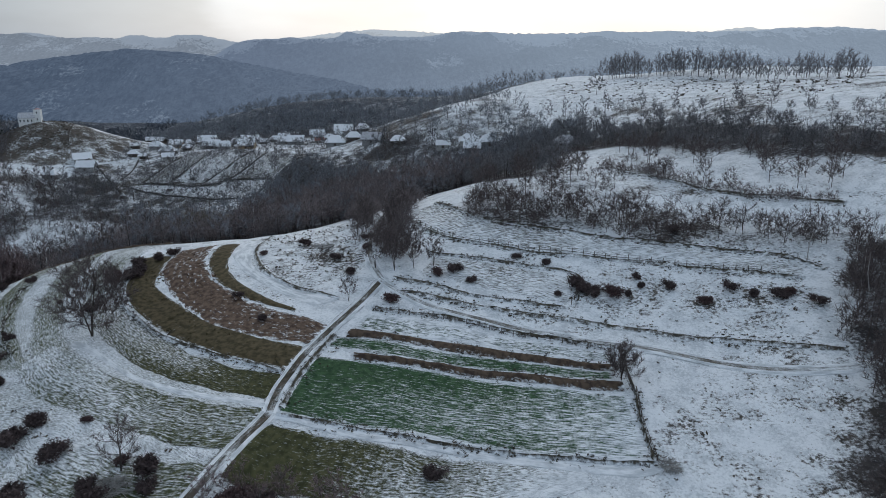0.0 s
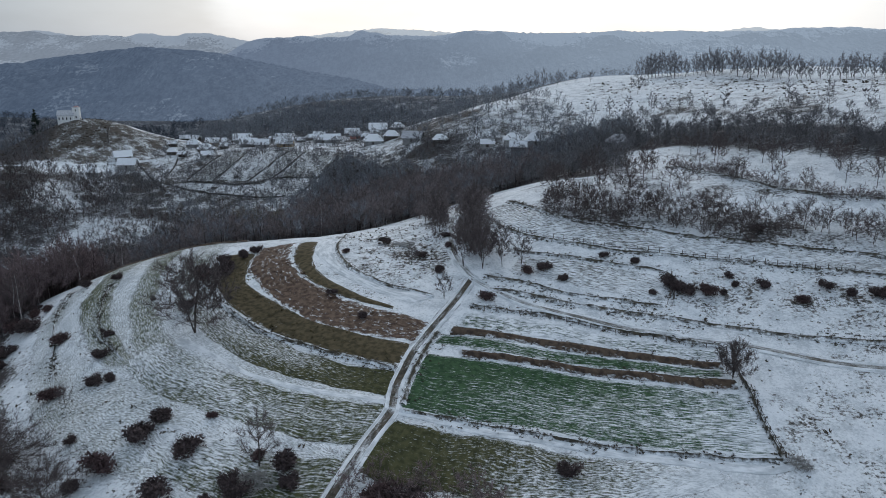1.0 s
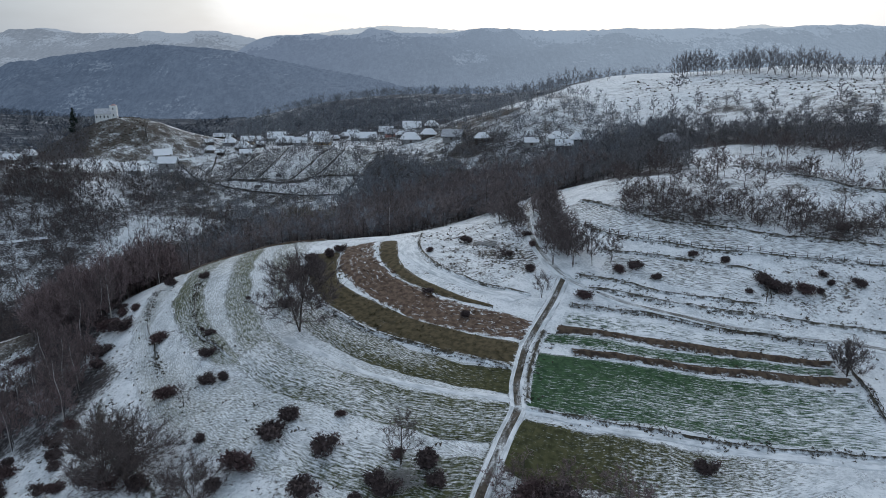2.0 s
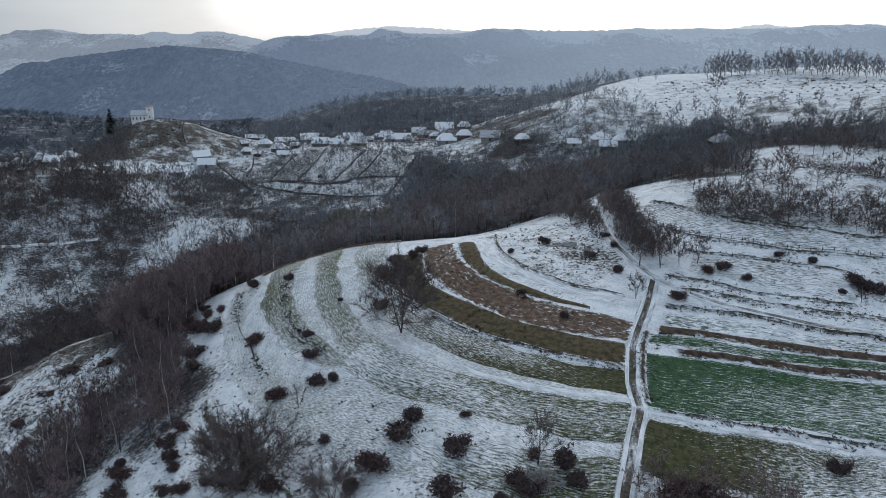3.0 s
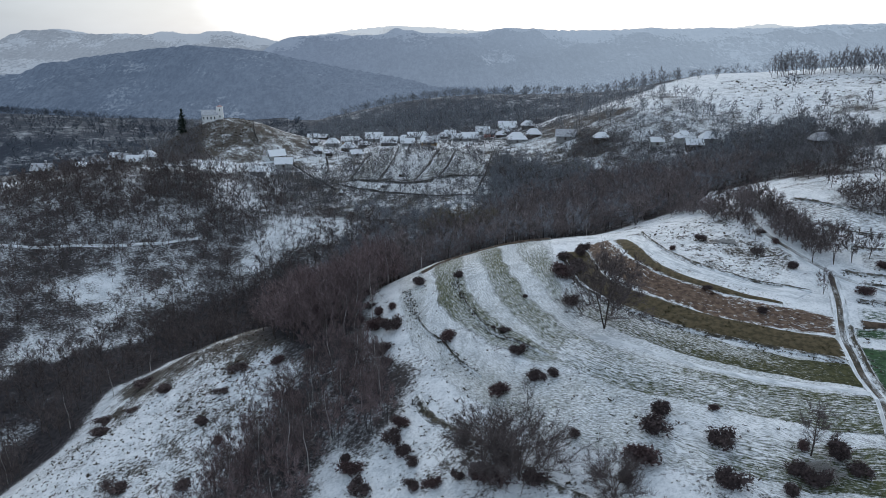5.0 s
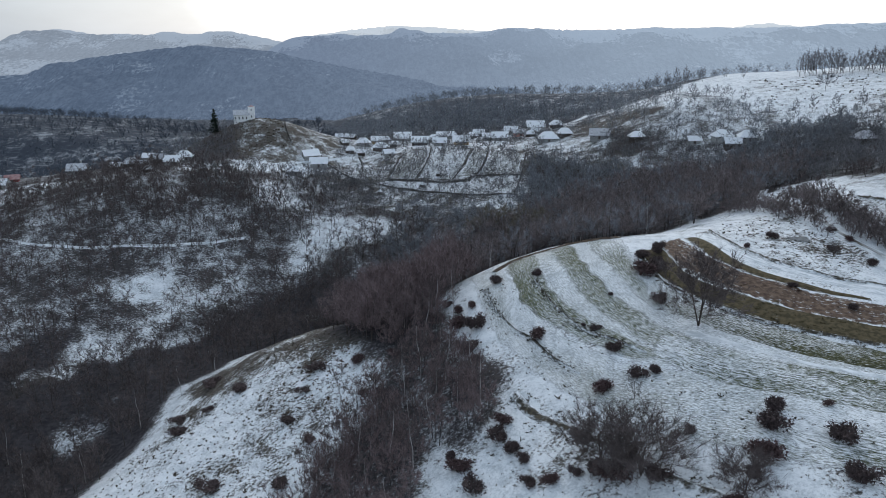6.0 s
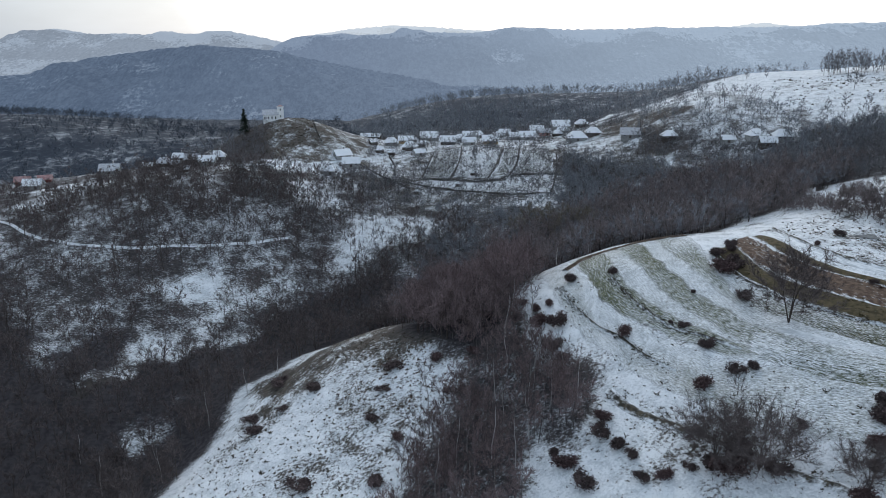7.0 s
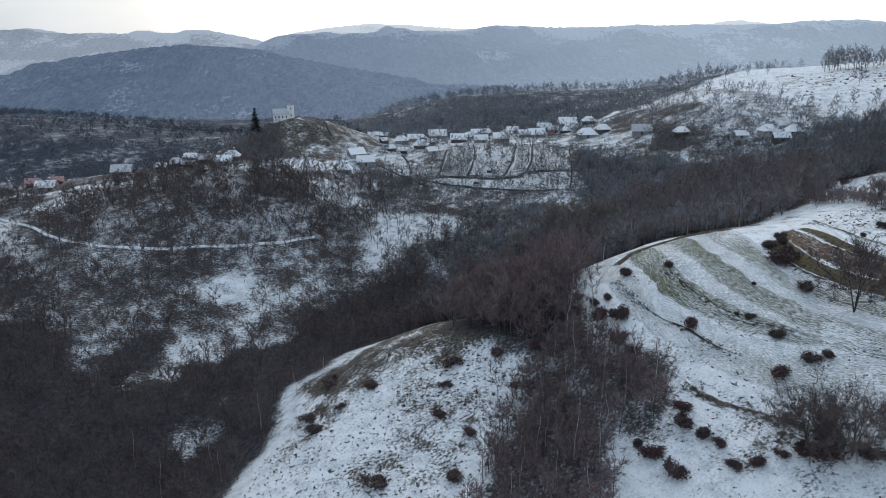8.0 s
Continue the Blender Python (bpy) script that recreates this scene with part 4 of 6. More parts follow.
def thorn_bush(seed, blades=2000):
    """A dense dark thorn bush of about one metre each way, with an uneven outline."""
    rng = np.random.default_rng(seed)
    g = Growth()
    lobes = [(np.array([*(rng.normal(size=2) * 0.15), rng.uniform(0.2, 0.36)]), rng.uniform(0.24, 0.34)) for _ in range(8)]
    for k in range(blades):
        c, s = lobes[k % 8]
        d = unit(rng.normal(size=3) + np.array([0, 0, 0.15]))
        core = k % 5 < 2
        p = c + d * s * (rng.uniform(0.1, 0.8) if core else rng.uniform(0.6, 1.0))
        q = p + unit(rng.normal(size=3)) * (rng.uniform(0.08, 0.13) if core else rng.uniform(0.03, 0.07))
        p[2], q[2] = max(p[2], 0.0), max(q[2], 0.02)
        g.blade(p, q, rng.uniform(0.06, 0.09) if core else rng.uniform(0.012, 0.022), rng)
    for k in range(10):
        a = rng.uniform(0, 2 * np.pi)
        g.tube([(0.05 * math.cos(a), 0.05 * math.sin(a), 0), (0.25 * math.cos(a), 0.25 * math.sin(a), 0.45)], [0.014, 0.006], 3)
    return g.arrays()


def fir_tree(seed, h, r):
    rng = np.random.default_rng(seed)
    wood, fine = Growth(), Growth()
    wood.tube([(0, 0, 0), (0, 0, h * 0.5), (0, 0, h)], [0.22, 0.13, 0.02], 5)
    for k in range(int(h * 7)):
        z = h * (0.06 + 0.92 * (k + rng.uniform()) / (h * 7))
        reach = r * (1 - z / h) ** 0.85 * rng.uniform(0.7, 1.1) + 0.15
        for s in range(3):
            a = rng.uniform(0, 2 * np.pi)
            d = np.array([math.cos(a), math.sin(a), -0.25])
            p = np.array([0, 0, z])
            fine.blade(p, p + d * reach, 0.55, rng)
            fine.blade(p + d * reach * 0.5, p + d * reach * 0.95 + rng.normal(size=3) * 0.3, 0.35, rng)
    return wood.arrays(), fine.arrays()


def mesh_from(name, v, f, mat):
    me = bpy.data.meshes.new(name)
    me.vertices.add(len(v))
    me.vertices.foreach_set("co", np.asarray(v, np.float32).ravel())
    me.loops.add(f.size)
    me.loops.foreach_set("vertex_index", f.astype(np.int32).ravel())
    me.polygons.add(len(f))
    me.polygons.foreach_set("loop_start", np.arange(0, f.size, 3, dtype=np.int32))
    me.materials.append(mat)
    me.update(calc_edges=True)
    me.validate()
    return me


def scatter(poly, gap, seed, share=1.0):
    """Uneven places over a stretch of the plan."""
    rng = np.random.default_rng(seed)
    p = np.array(poly, float)
    gx, gy = np.meshgrid(np.arange(p[:, 0].min(), p[:, 0].max(), gap), np.arange(p[:, 1].min(), p[:, 1].max(), gap))
    x, y = gx.ravel() + rng.uniform(-0.6, 0.6, gx.size) * gap, gy.ravel() + rng.uniform(-0.6, 0.6, gx.size) * gap
    keep = inside(poly, x + 2.5 * wobble(x, y, 6.0), y + 2.5 * wobble(y, x, 5.0)) & (rng.uniform(size=x.size) < share)
    for hole in CLEARINGS:
        keep &= ~inside(hole, x, y) | (rng.uniform(size=x.size) < 0.26)
    return x[keep], y[keep]


def clumps(spots):
    """Thins the trees between the clumps of an open wood."""
    rng = np.random.default_rng(len(spots))
    return spots[in_clump(spots[:, 0], spots[:, 1]) | (rng.uniform(size=len(spots)) < 0.4)]


def woodland(name, label, spots, kinds, mats, seed, low=0.75, high=1.25):
    """Many trees as one stretch of wood: stems in one mesh, twigs in another under it."""
    rng = np.random.default_rng(seed)
    stack = [[], []], [[], []]
    count = [0, 0]
    for x, y in spots:
        pair = kinds[rng.integers(len(kinds))]
        a, s = rng.uniform(0, 2 * np.pi), rng.uniform(low, high)
        rot = np.array([[math.cos(a), -math.sin(a), 0], [math.sin(a), math.cos(a), 0], [0, 0, 1]]) * s
        at = np.array([x, y, float(ground_z(x, y)) - 0.1])
        for k in (0, 1):
            v, f = pair[k]
            stack[k][0].append(v @ rot.T + at)
            stack[k][1].append(f + count[k])
            count[k] += len(v)
    ob = tagged(new(name, mesh_from(name, np.vstack(stack[0][0]), np.vstack(stack[0][1]), mats[0])), label, "woodland", kind="stuff")
    tw = new("twigs", mesh_from("twigs", np.vstack(stack[1][0]), np.vstack(stack[1][1]), mats[1]))
    tw.parent = ob
    return ob


WOOD_KINDS = [spread_tree(100 + k, h, s, 6, 4, 9, 0.2, 1, 0.09, 2.0, 0.8) for k, (h, s) in enumerate(((11, 2.2), (9, 2.0), (12, 2.4), (8, 2.0), (10, 1.8), (7, 1.8)))]
ROUND_KINDS = [spread_tree(110 + k, h, s, 8, 5, 9, 0.18, 1, 0.08, 1.8, 0.3) for k, (h, s) in enumerate(((9, 3.4), (7.5, 3.0), (10, 3.6)))]
PLUME_KINDS = [spread_tree(120 + k, h, s, 5, 4, 10, 0.15, 3, 0.08, 2.0, 0.7) for k, (h, s) in enumerate(((11, 2.6), (9, 2.3), (12, 2.7)))]
SCRUB_KINDS = [spread_tree(140 + k, h, s, 3, 3, 9, 0.05, 3, 0.085, 1.0, 0.4) for k, (h, s) in enumerate(((4.2, 1.8), (5.2, 2.0), (3.4, 1.7)))]
LOW_KINDS = [spread_tree(130 + k, h, s, 7, 4, 9, 0.12, 1 + k % 2, 0.10, 2.1, 0.3) for k, (h, s) in enumerate(((9, 3.0), (7.5, 2.8), (10.5, 3.2), (6.5, 2.5)))]
ORCHARD_KINDS = [spread_tree(160 + k, h, s, 8, 4, 9, 0.25, 1, 0.085, 0.9, 0.2) for k, (h, s) in enumerate(((5.0, 2.3), (4.4, 2.0), (6.0, 2.5)))]


def spots_of(*parts):
    return np.concatenate([np.stack(scatter(*p), -1) for p in parts])


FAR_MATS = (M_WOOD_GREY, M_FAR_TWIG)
RAVINE_MATS = (M_BARK, M_WOOD_TWIG)
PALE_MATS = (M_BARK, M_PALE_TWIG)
TREE_MATS = (M_BARK, M_TWIG)
WOOD_MATS, GREY_MATS = (M_POLE, M_WOOD_TWIG), (M_BARK, M_WOOD_GREY)
woodland("ravine_wood", "dense bare brown woodland filling the ravine", spots_of((RAVINE, 4.1, 1)), LOW_KINDS, RAVINE_MATS, 11, 0.6, 1.25)
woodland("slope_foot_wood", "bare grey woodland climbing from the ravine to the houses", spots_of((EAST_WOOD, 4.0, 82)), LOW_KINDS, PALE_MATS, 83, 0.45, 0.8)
woodland("clearing_edge_wood", "tall bare trees along the lower edge of a valley meadow", spots_of((CLEARING_RIM, 4.2, 91)), WOOD_KINDS, GREY_MATS, 92, 0.5, 0.85)
woodland("ravine_scrub", "bare scrub along the edge of the ravine", spots_of((RAVINE, 4.4, 2)), SCRUB_KINDS + ROUND_KINDS, PALE_MATS, 12, 0.6, 1.0)
woodland("stream_wood", "dense bare woodland along the stream valley", spots_of((STREAM, 3.9, 3)), WOOD_KINDS + ROUND_KINDS + SCRUB_KINDS, TREE_MATS, 13, 0.65, 1.15)
woodland("gully_wood", "bare brown thicket in the gully beside the knoll", spots_of((GULLY, 2.7, 4)), WOOD_KINDS + PLUME_KINDS, (M_POLE, M_RED_TWIG), 14, 0.5, 0.85)
woodland("village_wood", "bare grey woodland on the slope below the village", clumps(spots_of((VILLAGE_WOOD, 4.2, 5))), WOOD_KINDS, TREE_MATS, 95, 0.4, 0.8)
woodland("garden_wood", "bare trees below the church and the gardens", spots_of((GARDEN_WOOD, 4.0, 81), (LEFT_FOOT, 3.9, 85), (CHURCH_FLANK, 4.4, 86)), WOOD_KINDS, GREY_MATS, 15, 0.4, 0.75)
woodland("meadow_trees", "scattered bare grey trees round the valley meadows", clumps(spots_of((VALLEY_SIDE, 4.7, 6))), WOOD_KINDS + ROUND_KINDS, TREE_MATS, 16, 0.5, 1.05)
woodland("slope_wood", "band of bare dark woodland below the plateau", spots_of((RIGHT_WOOD, 2.9, 7), (SPARSE_SLOPE, 7.0, 84)), LOW_KINDS + ORCHARD_KINDS, GREY_MATS, 17, 0.45, 0.75)
woodland("hedgerow_wood", "bare shrubby hedgerow trees between snowy fields", spots_of((HEDGEROW_WOOD, 2.25, 8)), SCRUB_KINDS + ORCHARD_KINDS + ROUND_KINDS, (M_BARK, M_TWIG), 18, 0.55, 0.9)
woodland("edge_wood", "bare dark woodland at the edge of the meadow", spots_of((EDGE_WOOD, 2.8, 9)), LOW_KINDS + SCRUB_KINDS, TREE_MATS, 19, 0.6, 1.0)
woodland("village_trees", "bare garden and orchard trees on the village slope", spots_of((VILLAGE_TREES, 4.6, 10), (VILLAGE_GARDENS, 6.0, 87), (UPPER_YARD, 4.6, 97)), ORCHARD_KINDS + SCRUB_KINDS, GREY_MATS, 20, 0.7, 1.2)
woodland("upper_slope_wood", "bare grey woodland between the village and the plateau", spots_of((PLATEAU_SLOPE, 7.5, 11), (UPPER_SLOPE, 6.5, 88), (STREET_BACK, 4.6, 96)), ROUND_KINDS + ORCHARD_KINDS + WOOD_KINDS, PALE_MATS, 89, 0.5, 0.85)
THICKET = [(-10, 146), (-5, 150), (-7, 160), (-9, 172), (-8, 186), (-6, 200), (-12, 200), (-13.5, 186), (-14.5, 170), (-14, 156)]
WEST_THICKET = [(-18.5, 158), (-18.5, 172), (-17, 188), (-17, 204), (-26, 206), (-24, 186), (-22, 170)]
woodland("track_thicket", "bare reddish-brown thicket along the farm track", spots_of((THICKET, 1.6, 31), (WEST_THICKET, 1.8, 32)), SCRUB_KINDS, WOOD_MATS, 33, 0.7, 1.1)
HEAD_WOOD = [(-4, 262), (10, 240), (6, 222), (14, 204), (26, 196), (36, 204), (40, 222), (34, 246), (30, 268), (16, 278), (0, 276)]
JUNCTION = [(-134, 188), (-116, 184), (-103, 172), (-107, 158), (-114, 147), (-125, 147), (-134, 158), (-139, 168)]
NEAR_SCRUB = [(-32, 80), (-25, 83), (-15, 80), (-8, 74), (-12, 64), (-32, 64)]
HEDGE_LINE = [(42, 200), (45, 193), (53, 181), (61, 170), (68, 164), (77, 158), (84, 151), (86, 153), (79, 160), (70, 166.5), (63, 172.5), (55, 184), (47, 196)]
woodland("head_wood", "bare grey-brown trees at the head of the ravine", spots_of((HEAD_WOOD, 4.0, 41)), ROUND_KINDS + LOW_KINDS, GREY_MATS, 42, 0.55, 0.9)
woodland("junction_wood", "tall reddish-brown bare trees above the knoll", spots_of((JUNCTION, 2.5, 43)), PLUME_KINDS + ROUND_KINDS, (M_BARK, M_RED_TWIG), 44, 0.9, 1.3)
woodland("near_scrub", "reddish-brown bare scrub below the pasture", spots_of((NEAR_SCRUB, 2.2, 45)), SCRUB_KINDS, (M_POLE, M_RED_TWIG), 46, 0.6, 0.9)
woodland("hedge_line", "dark bare hedge below the snowy orchard", spots_of((HEDGE_LINE, 1.3, 47)), SCRUB_KINDS, WOOD_MATS, 48, 0.35, 0.75)
FAR_KINDS = [spread_tree(180 + k, 9 + k, 3.6, 5, 3, 6, 0.1, 1, 0.36, 2.4, 0.3) for k in range(3)]
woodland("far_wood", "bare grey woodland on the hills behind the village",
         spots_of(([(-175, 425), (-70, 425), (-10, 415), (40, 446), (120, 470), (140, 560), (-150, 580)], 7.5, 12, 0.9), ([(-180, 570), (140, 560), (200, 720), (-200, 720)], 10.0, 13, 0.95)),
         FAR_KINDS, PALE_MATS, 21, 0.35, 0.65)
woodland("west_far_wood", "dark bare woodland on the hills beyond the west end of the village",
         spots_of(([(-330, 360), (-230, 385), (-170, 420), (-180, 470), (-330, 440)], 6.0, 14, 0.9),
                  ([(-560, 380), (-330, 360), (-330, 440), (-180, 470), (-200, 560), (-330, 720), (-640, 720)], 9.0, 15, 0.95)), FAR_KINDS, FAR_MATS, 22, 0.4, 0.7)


# ---- single trees, each a thing of trunk and crown ----
def plant(name, arrays, mats, label, category, x, y, turn=0.0, size=1.0, group=""):
    (wv, wf), (tv, tf) = arrays
    ob = new(name, None)
    ob.empty_display_size = 0.5
    for key, v, f, m in (("trunk", wv, wf, mats[0]), ("crown", tv, tf, mats[1])):
        part = new(key, mesh_from(key, v, f, m))
        part.parent = ob
    ob.matrix_basis = pose(x, y, float(ground_z(x, y)) - 0.05, 0, 0, turn)
    ob.scale = (size, size, size)
    return tagged(ob, label, category, group)


def planted(first, x, y, turn, size):
    c = copy_thing(first, pose(x, y, float(ground_z(x, y)) - 0.05, 0, 0, turn))
    c.scale = (size, size, size)
    return c


plant("tree", spread_tree(1, 14.0, 6.0, 10, 9, 28, 0.14, 3, 0.07, 1.8, 0.35, True), TREE_MATS, "tall bare broadleaf tree standing alone on the snowy terrace", "tree", -63, 121.5)
plant("tree", spread_tree(2, 7.6, 2.6, 14, 7, 18, 0.2, 1, 0.04, 1.0, 0.35, True), TREE_MATS, "slender bare tree beside a heap of cut branches", "tree", -42.5, 84.5)
plant("tree", spread_tree(3, 8.0, 5.2, 7, 7, 24, 0.05, 7, 0.042, 1.4, 0.45, True), TREE_MATS, "bare many-stemmed willow on the lower slope", "tree", -82, 89, 0, 1.25)
plant("tree", spread_tree(4, 7.4, 4.6, 7, 7, 24, 0.05, 6, 0.042, 1.4, 0.45, True), TREE_MATS, "bare many-stemmed willow with reddish twigs", "tree", -87, 93, 50, 1.2)
plant("tree", spread_tree(5, 6.6, 4.0, 7, 7, 22, 0.05, 5, 0.042, 1.3, 0.4, True), TREE_MATS, "bare bushy willow beside a grassy terrace edge", "tree", -70, 81.5)
plant("tree", spread_tree(6, 6.4, 2.4, 7, 6, 22, 0.05, 5, 0.045, 1.1, 0.5, True), TREE_MATS, "bare bushy tree at the end of the wheat strips", "tree", 28.6, 106.6)
plant("tree", spread_tree(7, 7.6, 2.8, 10, 6, 14, 0.15, 1, 0.05, 1.1, 0.4, True), TREE_MATS, "bare tree above the snowy knoll", "tree", -79, 105, 0, 0.55)
ROADSIDE = [(-14, 144, 8.2), (-10, 143, 8.8), (-6, 143.4, 7.2), (-13, 151, 7.4), (-2, 144, 6.6), (-10, 149, 7.4), (-6, 149, 7.0), (-20, 165, 6.0), (-19, 172, 6.5), (-13, 160, 7.0),
            (-12, 168, 7.5), (-11, 176, 7.0), (-20, 180, 7.0), (-9, 185, 7.2), (-18, 131, 5.4), (-25, 147, 4.4)]
first = plant("tree", spread_tree(21, 8, 2.3, 8, 5, 14, 0.2, 2, 0.06, 1.2, 0.45), TREE_MATS, "slim bare tree beside the farm track", "tree", *ROADSIDE[0][:2], 0, ROADSIDE[0][2] / 8, "trees along the track")
for k, (x, y, h) in enumerate(ROADSIDE[1:]):
    planted(first, x, y, k * 67, h / 8)
PLATEAU_LINE = [(84, 392, 12), (90, 390, 13), (95, 388, 13), (99, 380, 13), (104, 378, 9), (111, 376, 11), (115, 370, 13), (118, 366, 12), (124, 362, 13), (128, 356, 11),
                (133, 351, 13), (138, 346, 13), (143, 340, 11), (146, 334, 9), (149, 323, 9), (152, 312, 11), (154, 305, 10), (156, 294, 8), (158, 289, 11), (158, 279, 8)]
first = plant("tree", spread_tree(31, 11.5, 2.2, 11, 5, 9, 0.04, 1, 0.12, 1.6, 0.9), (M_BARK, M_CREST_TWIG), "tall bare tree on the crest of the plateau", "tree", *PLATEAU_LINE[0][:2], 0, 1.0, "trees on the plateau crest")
for k, (x, y, h) in enumerate(PLATEAU_LINE[1:]):
    planted(first, x, y, k * 71, h / 12)
    planted(first, x + 2.5, y + 7, k * 53, h / 12.5)
    planted(first, x - 2.2, y + 4, k * 29, h / 13.5)
    planted(first, x + 1.6, y + 12, k * 41, h / 12)
    if k % 2 == 0:
        planted(first, x - 0.8, y + 2, k * 31, h / 17)
SLOPE_CREST = [(13, 462, 7), (18, 464, 8), (23, 460, 8), (28, 458, 9), (33, 455, 9), (37, 450, 10), (41, 446, 10), (48, 436, 8), (56, 424, 7), (63, 414, 6)]
for k, (x, y, h) in enumerate(SLOPE_CREST):
    planted(first, x, y, k * 37, h / 11)
plant("tree", spread_tree(33, 9.0, 3.4, 10, 6, 14, 0.2, 1, 0.12, 1.3, 0.3), (M_BARK, M_WOOD_GREY), "round-crowned bare tree alone on the snowy plateau", "tree", 70, 338)
for k, (x, y, h) in enumerate([(36, 318, 8), (46, 315, 7), (52, 312, 8), (58, 305, 8), (66, 300, 9), (78, 290, 8), (88, 280, 7), (-4, 362, 8), (6, 360, 7), (14, 350, 8), (104, 262, 8), (112, 250, 8)]):
    planted(first, x, y, k * 47, h / 12)
# orchard rows
first = None
for seed, (poly, gap, share) in enumerate(((ORCHARD, 6.5, 0.7), (LOWER_ORCHARD, 6.5, 0.9))):
    x, y = scatter(poly, gap, 50 + seed, share)
    for k, (px, py) in enumerate(zip(x, y)):
        if first is None:
            first = plant("fruit_tree", spread_tree(41, 5.6, 2.7, 10, 5, 11, 0.3, 1, 0.07, 0.9, 0.2), TREE_MATS, "bare old fruit tree in the snowy orchard", "tree", px, py, 0, 1.0, "orchard trees")
            second = plant("fruit_tree", spread_tree(42, 6.8, 2.4, 10, 5, 11, 0.28, 1, 0.07, 1.0, 0.3), TREE_MATS, "bare old fruit tree in the snowy orchard", "tree", px + 4, py + 3, 0, 1.0, "orchard trees")
        else:
            planted((first, second)[k % 2], px, py, k * 61, 0.75 + 0.45 * ((k * 7) % 10) / 10)
WILLOWS = [(-93, 258, 1.0), (-87, 253, 1.1), (-80, 250, 1.0), (-84, 245, 0.9), (-74, 242, 1.05), (-97, 254, 0.85)]
first = plant("willow", spread_tree(62, 9.5, 3.8, 10, 6, 12, 0.12, 2, 0.11, 1.4, 0.4), (M_BARK, M_WILLOW), "bare willow with yellowish twigs in the ravine", "tree", *WILLOWS[0][:2], 0, 1.0, "willows in the ravine")
for k, (x, y, size) in enumerate(WILLOWS[1:]):
    planted(first, x, y, k * 59, size)
# birches with pale stems at the edges of the woods
BIRCHES = [(-133, 116), (-129, 110), (-136, 112), (-120, 108), (-117, 116), (-123, 122), (-119, 132), (-114, 142), (-111, 136), (-105, 122), (-104, 114), (-127, 96), (-133, 98), (-120, 97),
           (-116, 106), (-124, 114), (-112, 148), (-108, 144), (-125, 172), (-116, 176), (-109, 172), (-114, 166), (-196, 150), (-192, 142), (-205, 140), (-214, 150), (-131, 128), (-128, 120), (-126, 112), (-121, 118), (-118, 124), (-115, 130), (-112, 120), (-110, 126), (-108, 118), (-113, 112), (-124, 104), (-130, 106),
           (-119, 150), (-112, 158), (-106, 166), (-98, 172), (-122, 166), (-128, 160), (-88, 180), (-74, 178), (-66, 184), (-52, 194), (-178, 168), (-186, 160), (-172, 178),
           (74, 122), (72, 116), (76, 128), (70, 134)]
first = plant("birch", spread_tree(61, 12, 2.0, 10, 5, 9, 0.35, 1, 0.06, 1.1, 0.6), (M_BIRCH, M_TWIG), "slender bare birch with a pale stem", "tree", *BIRCHES[0], 0, 1.0, "birches at the wood edge")
for k, (x, y) in enumerate(BIRCHES[1:]):
    planted(first, x, y, k * 83, 0.7 + 0.45 * ((k * 3) % 7) / 7)
plant("fir_tree", fir_tree(71, 12.5, 4.2), (M_BARK, M_NEEDLE), "tall dark green fir beside the church", "tree", -221, 362)

# ---- thorn bushes on the pastures (x, y, width) ----
LOWER_BUSHES = [(-60, 96, 3.6), (-62, 92, 4.2), (-65, 87, 4.2), (-54, 88, 3.8), (-68, 84, 2.8), (-55, 80, 4.0), (-52, 95.5, 1.5), (-46, 81, 2.7), (-39, 84, 4.1), (-1, 85, 3.0),
                (-83.5, 109, 3.3), (-77, 110.5, 2.7), (-74, 110.5, 2.5), (-79, 118.5, 2.7), (-92, 129, 3.2), (-81, 126, 1.8), (-83, 128, 1.2), (-103, 138.5, 4.2), (-104, 147, 2.2),
                (-109, 151.5, 2.0), (-98, 153, 3.2), (-89, 150, 2.2), (-68, 142, 4.6), (-67, 131, 2.9), (-76, 136, 1.2), (-73, 95, 1.8)]
EDGE_BUSHES = [(-100.5, 109.5, 2.8), (-101, 106, 3.2), (-99.5, 102, 3.2), (-98, 99.3, 2.2), (-108.3, 101.7, 3.5), (-105.8, 96.6, 3.5), (-109.5, 105.4, 2.4), (-98, 94, 2.4), (-94.7, 92.5, 2.6), (-90.7, 93, 1.9), (-141, 114, 3.6), (-173, 151.6, 4.0), (-107, 141, 4.2),
               (-156, 120, 4.0), (-158, 152, 4.2), (-139, 147, 4.2), (-129, 144, 3.3), (-141, 141, 2.6), (-143, 132, 3.2), (-127, 132, 2.6), (-137, 124, 2.6), (-165, 150, 2.5),
               (-171, 145, 4.4), (-169, 165, 5.0), (-121, 141, 2.5), (-124, 131, 2.4), (-64, 146, 3.6), (-66, 150, 3.2)]
MORE_BUSHES = [(-86, 90, 4.6), (-84, 92.5, 4.2), (-88, 92, 3.6), (-80, 87.5, 3.4), (-72, 80, 3.2), (-38, 80.5, 2.6), (-48, 78, 2.6), (-44, 79, 3.4), (-26, 78, 4.4), (-22, 76, 4.6), (-62, 152, 3.0), (-60, 156, 2.6),
               (-43, 86, 2.0), (-64.5, 143, 3.4), (22, 131, 1.8), (6, 137, 2.0), (-107, 147, 2.6), (-105, 132, 3.6), (-104, 128, 3.2), (-111, 146, 3.0)]
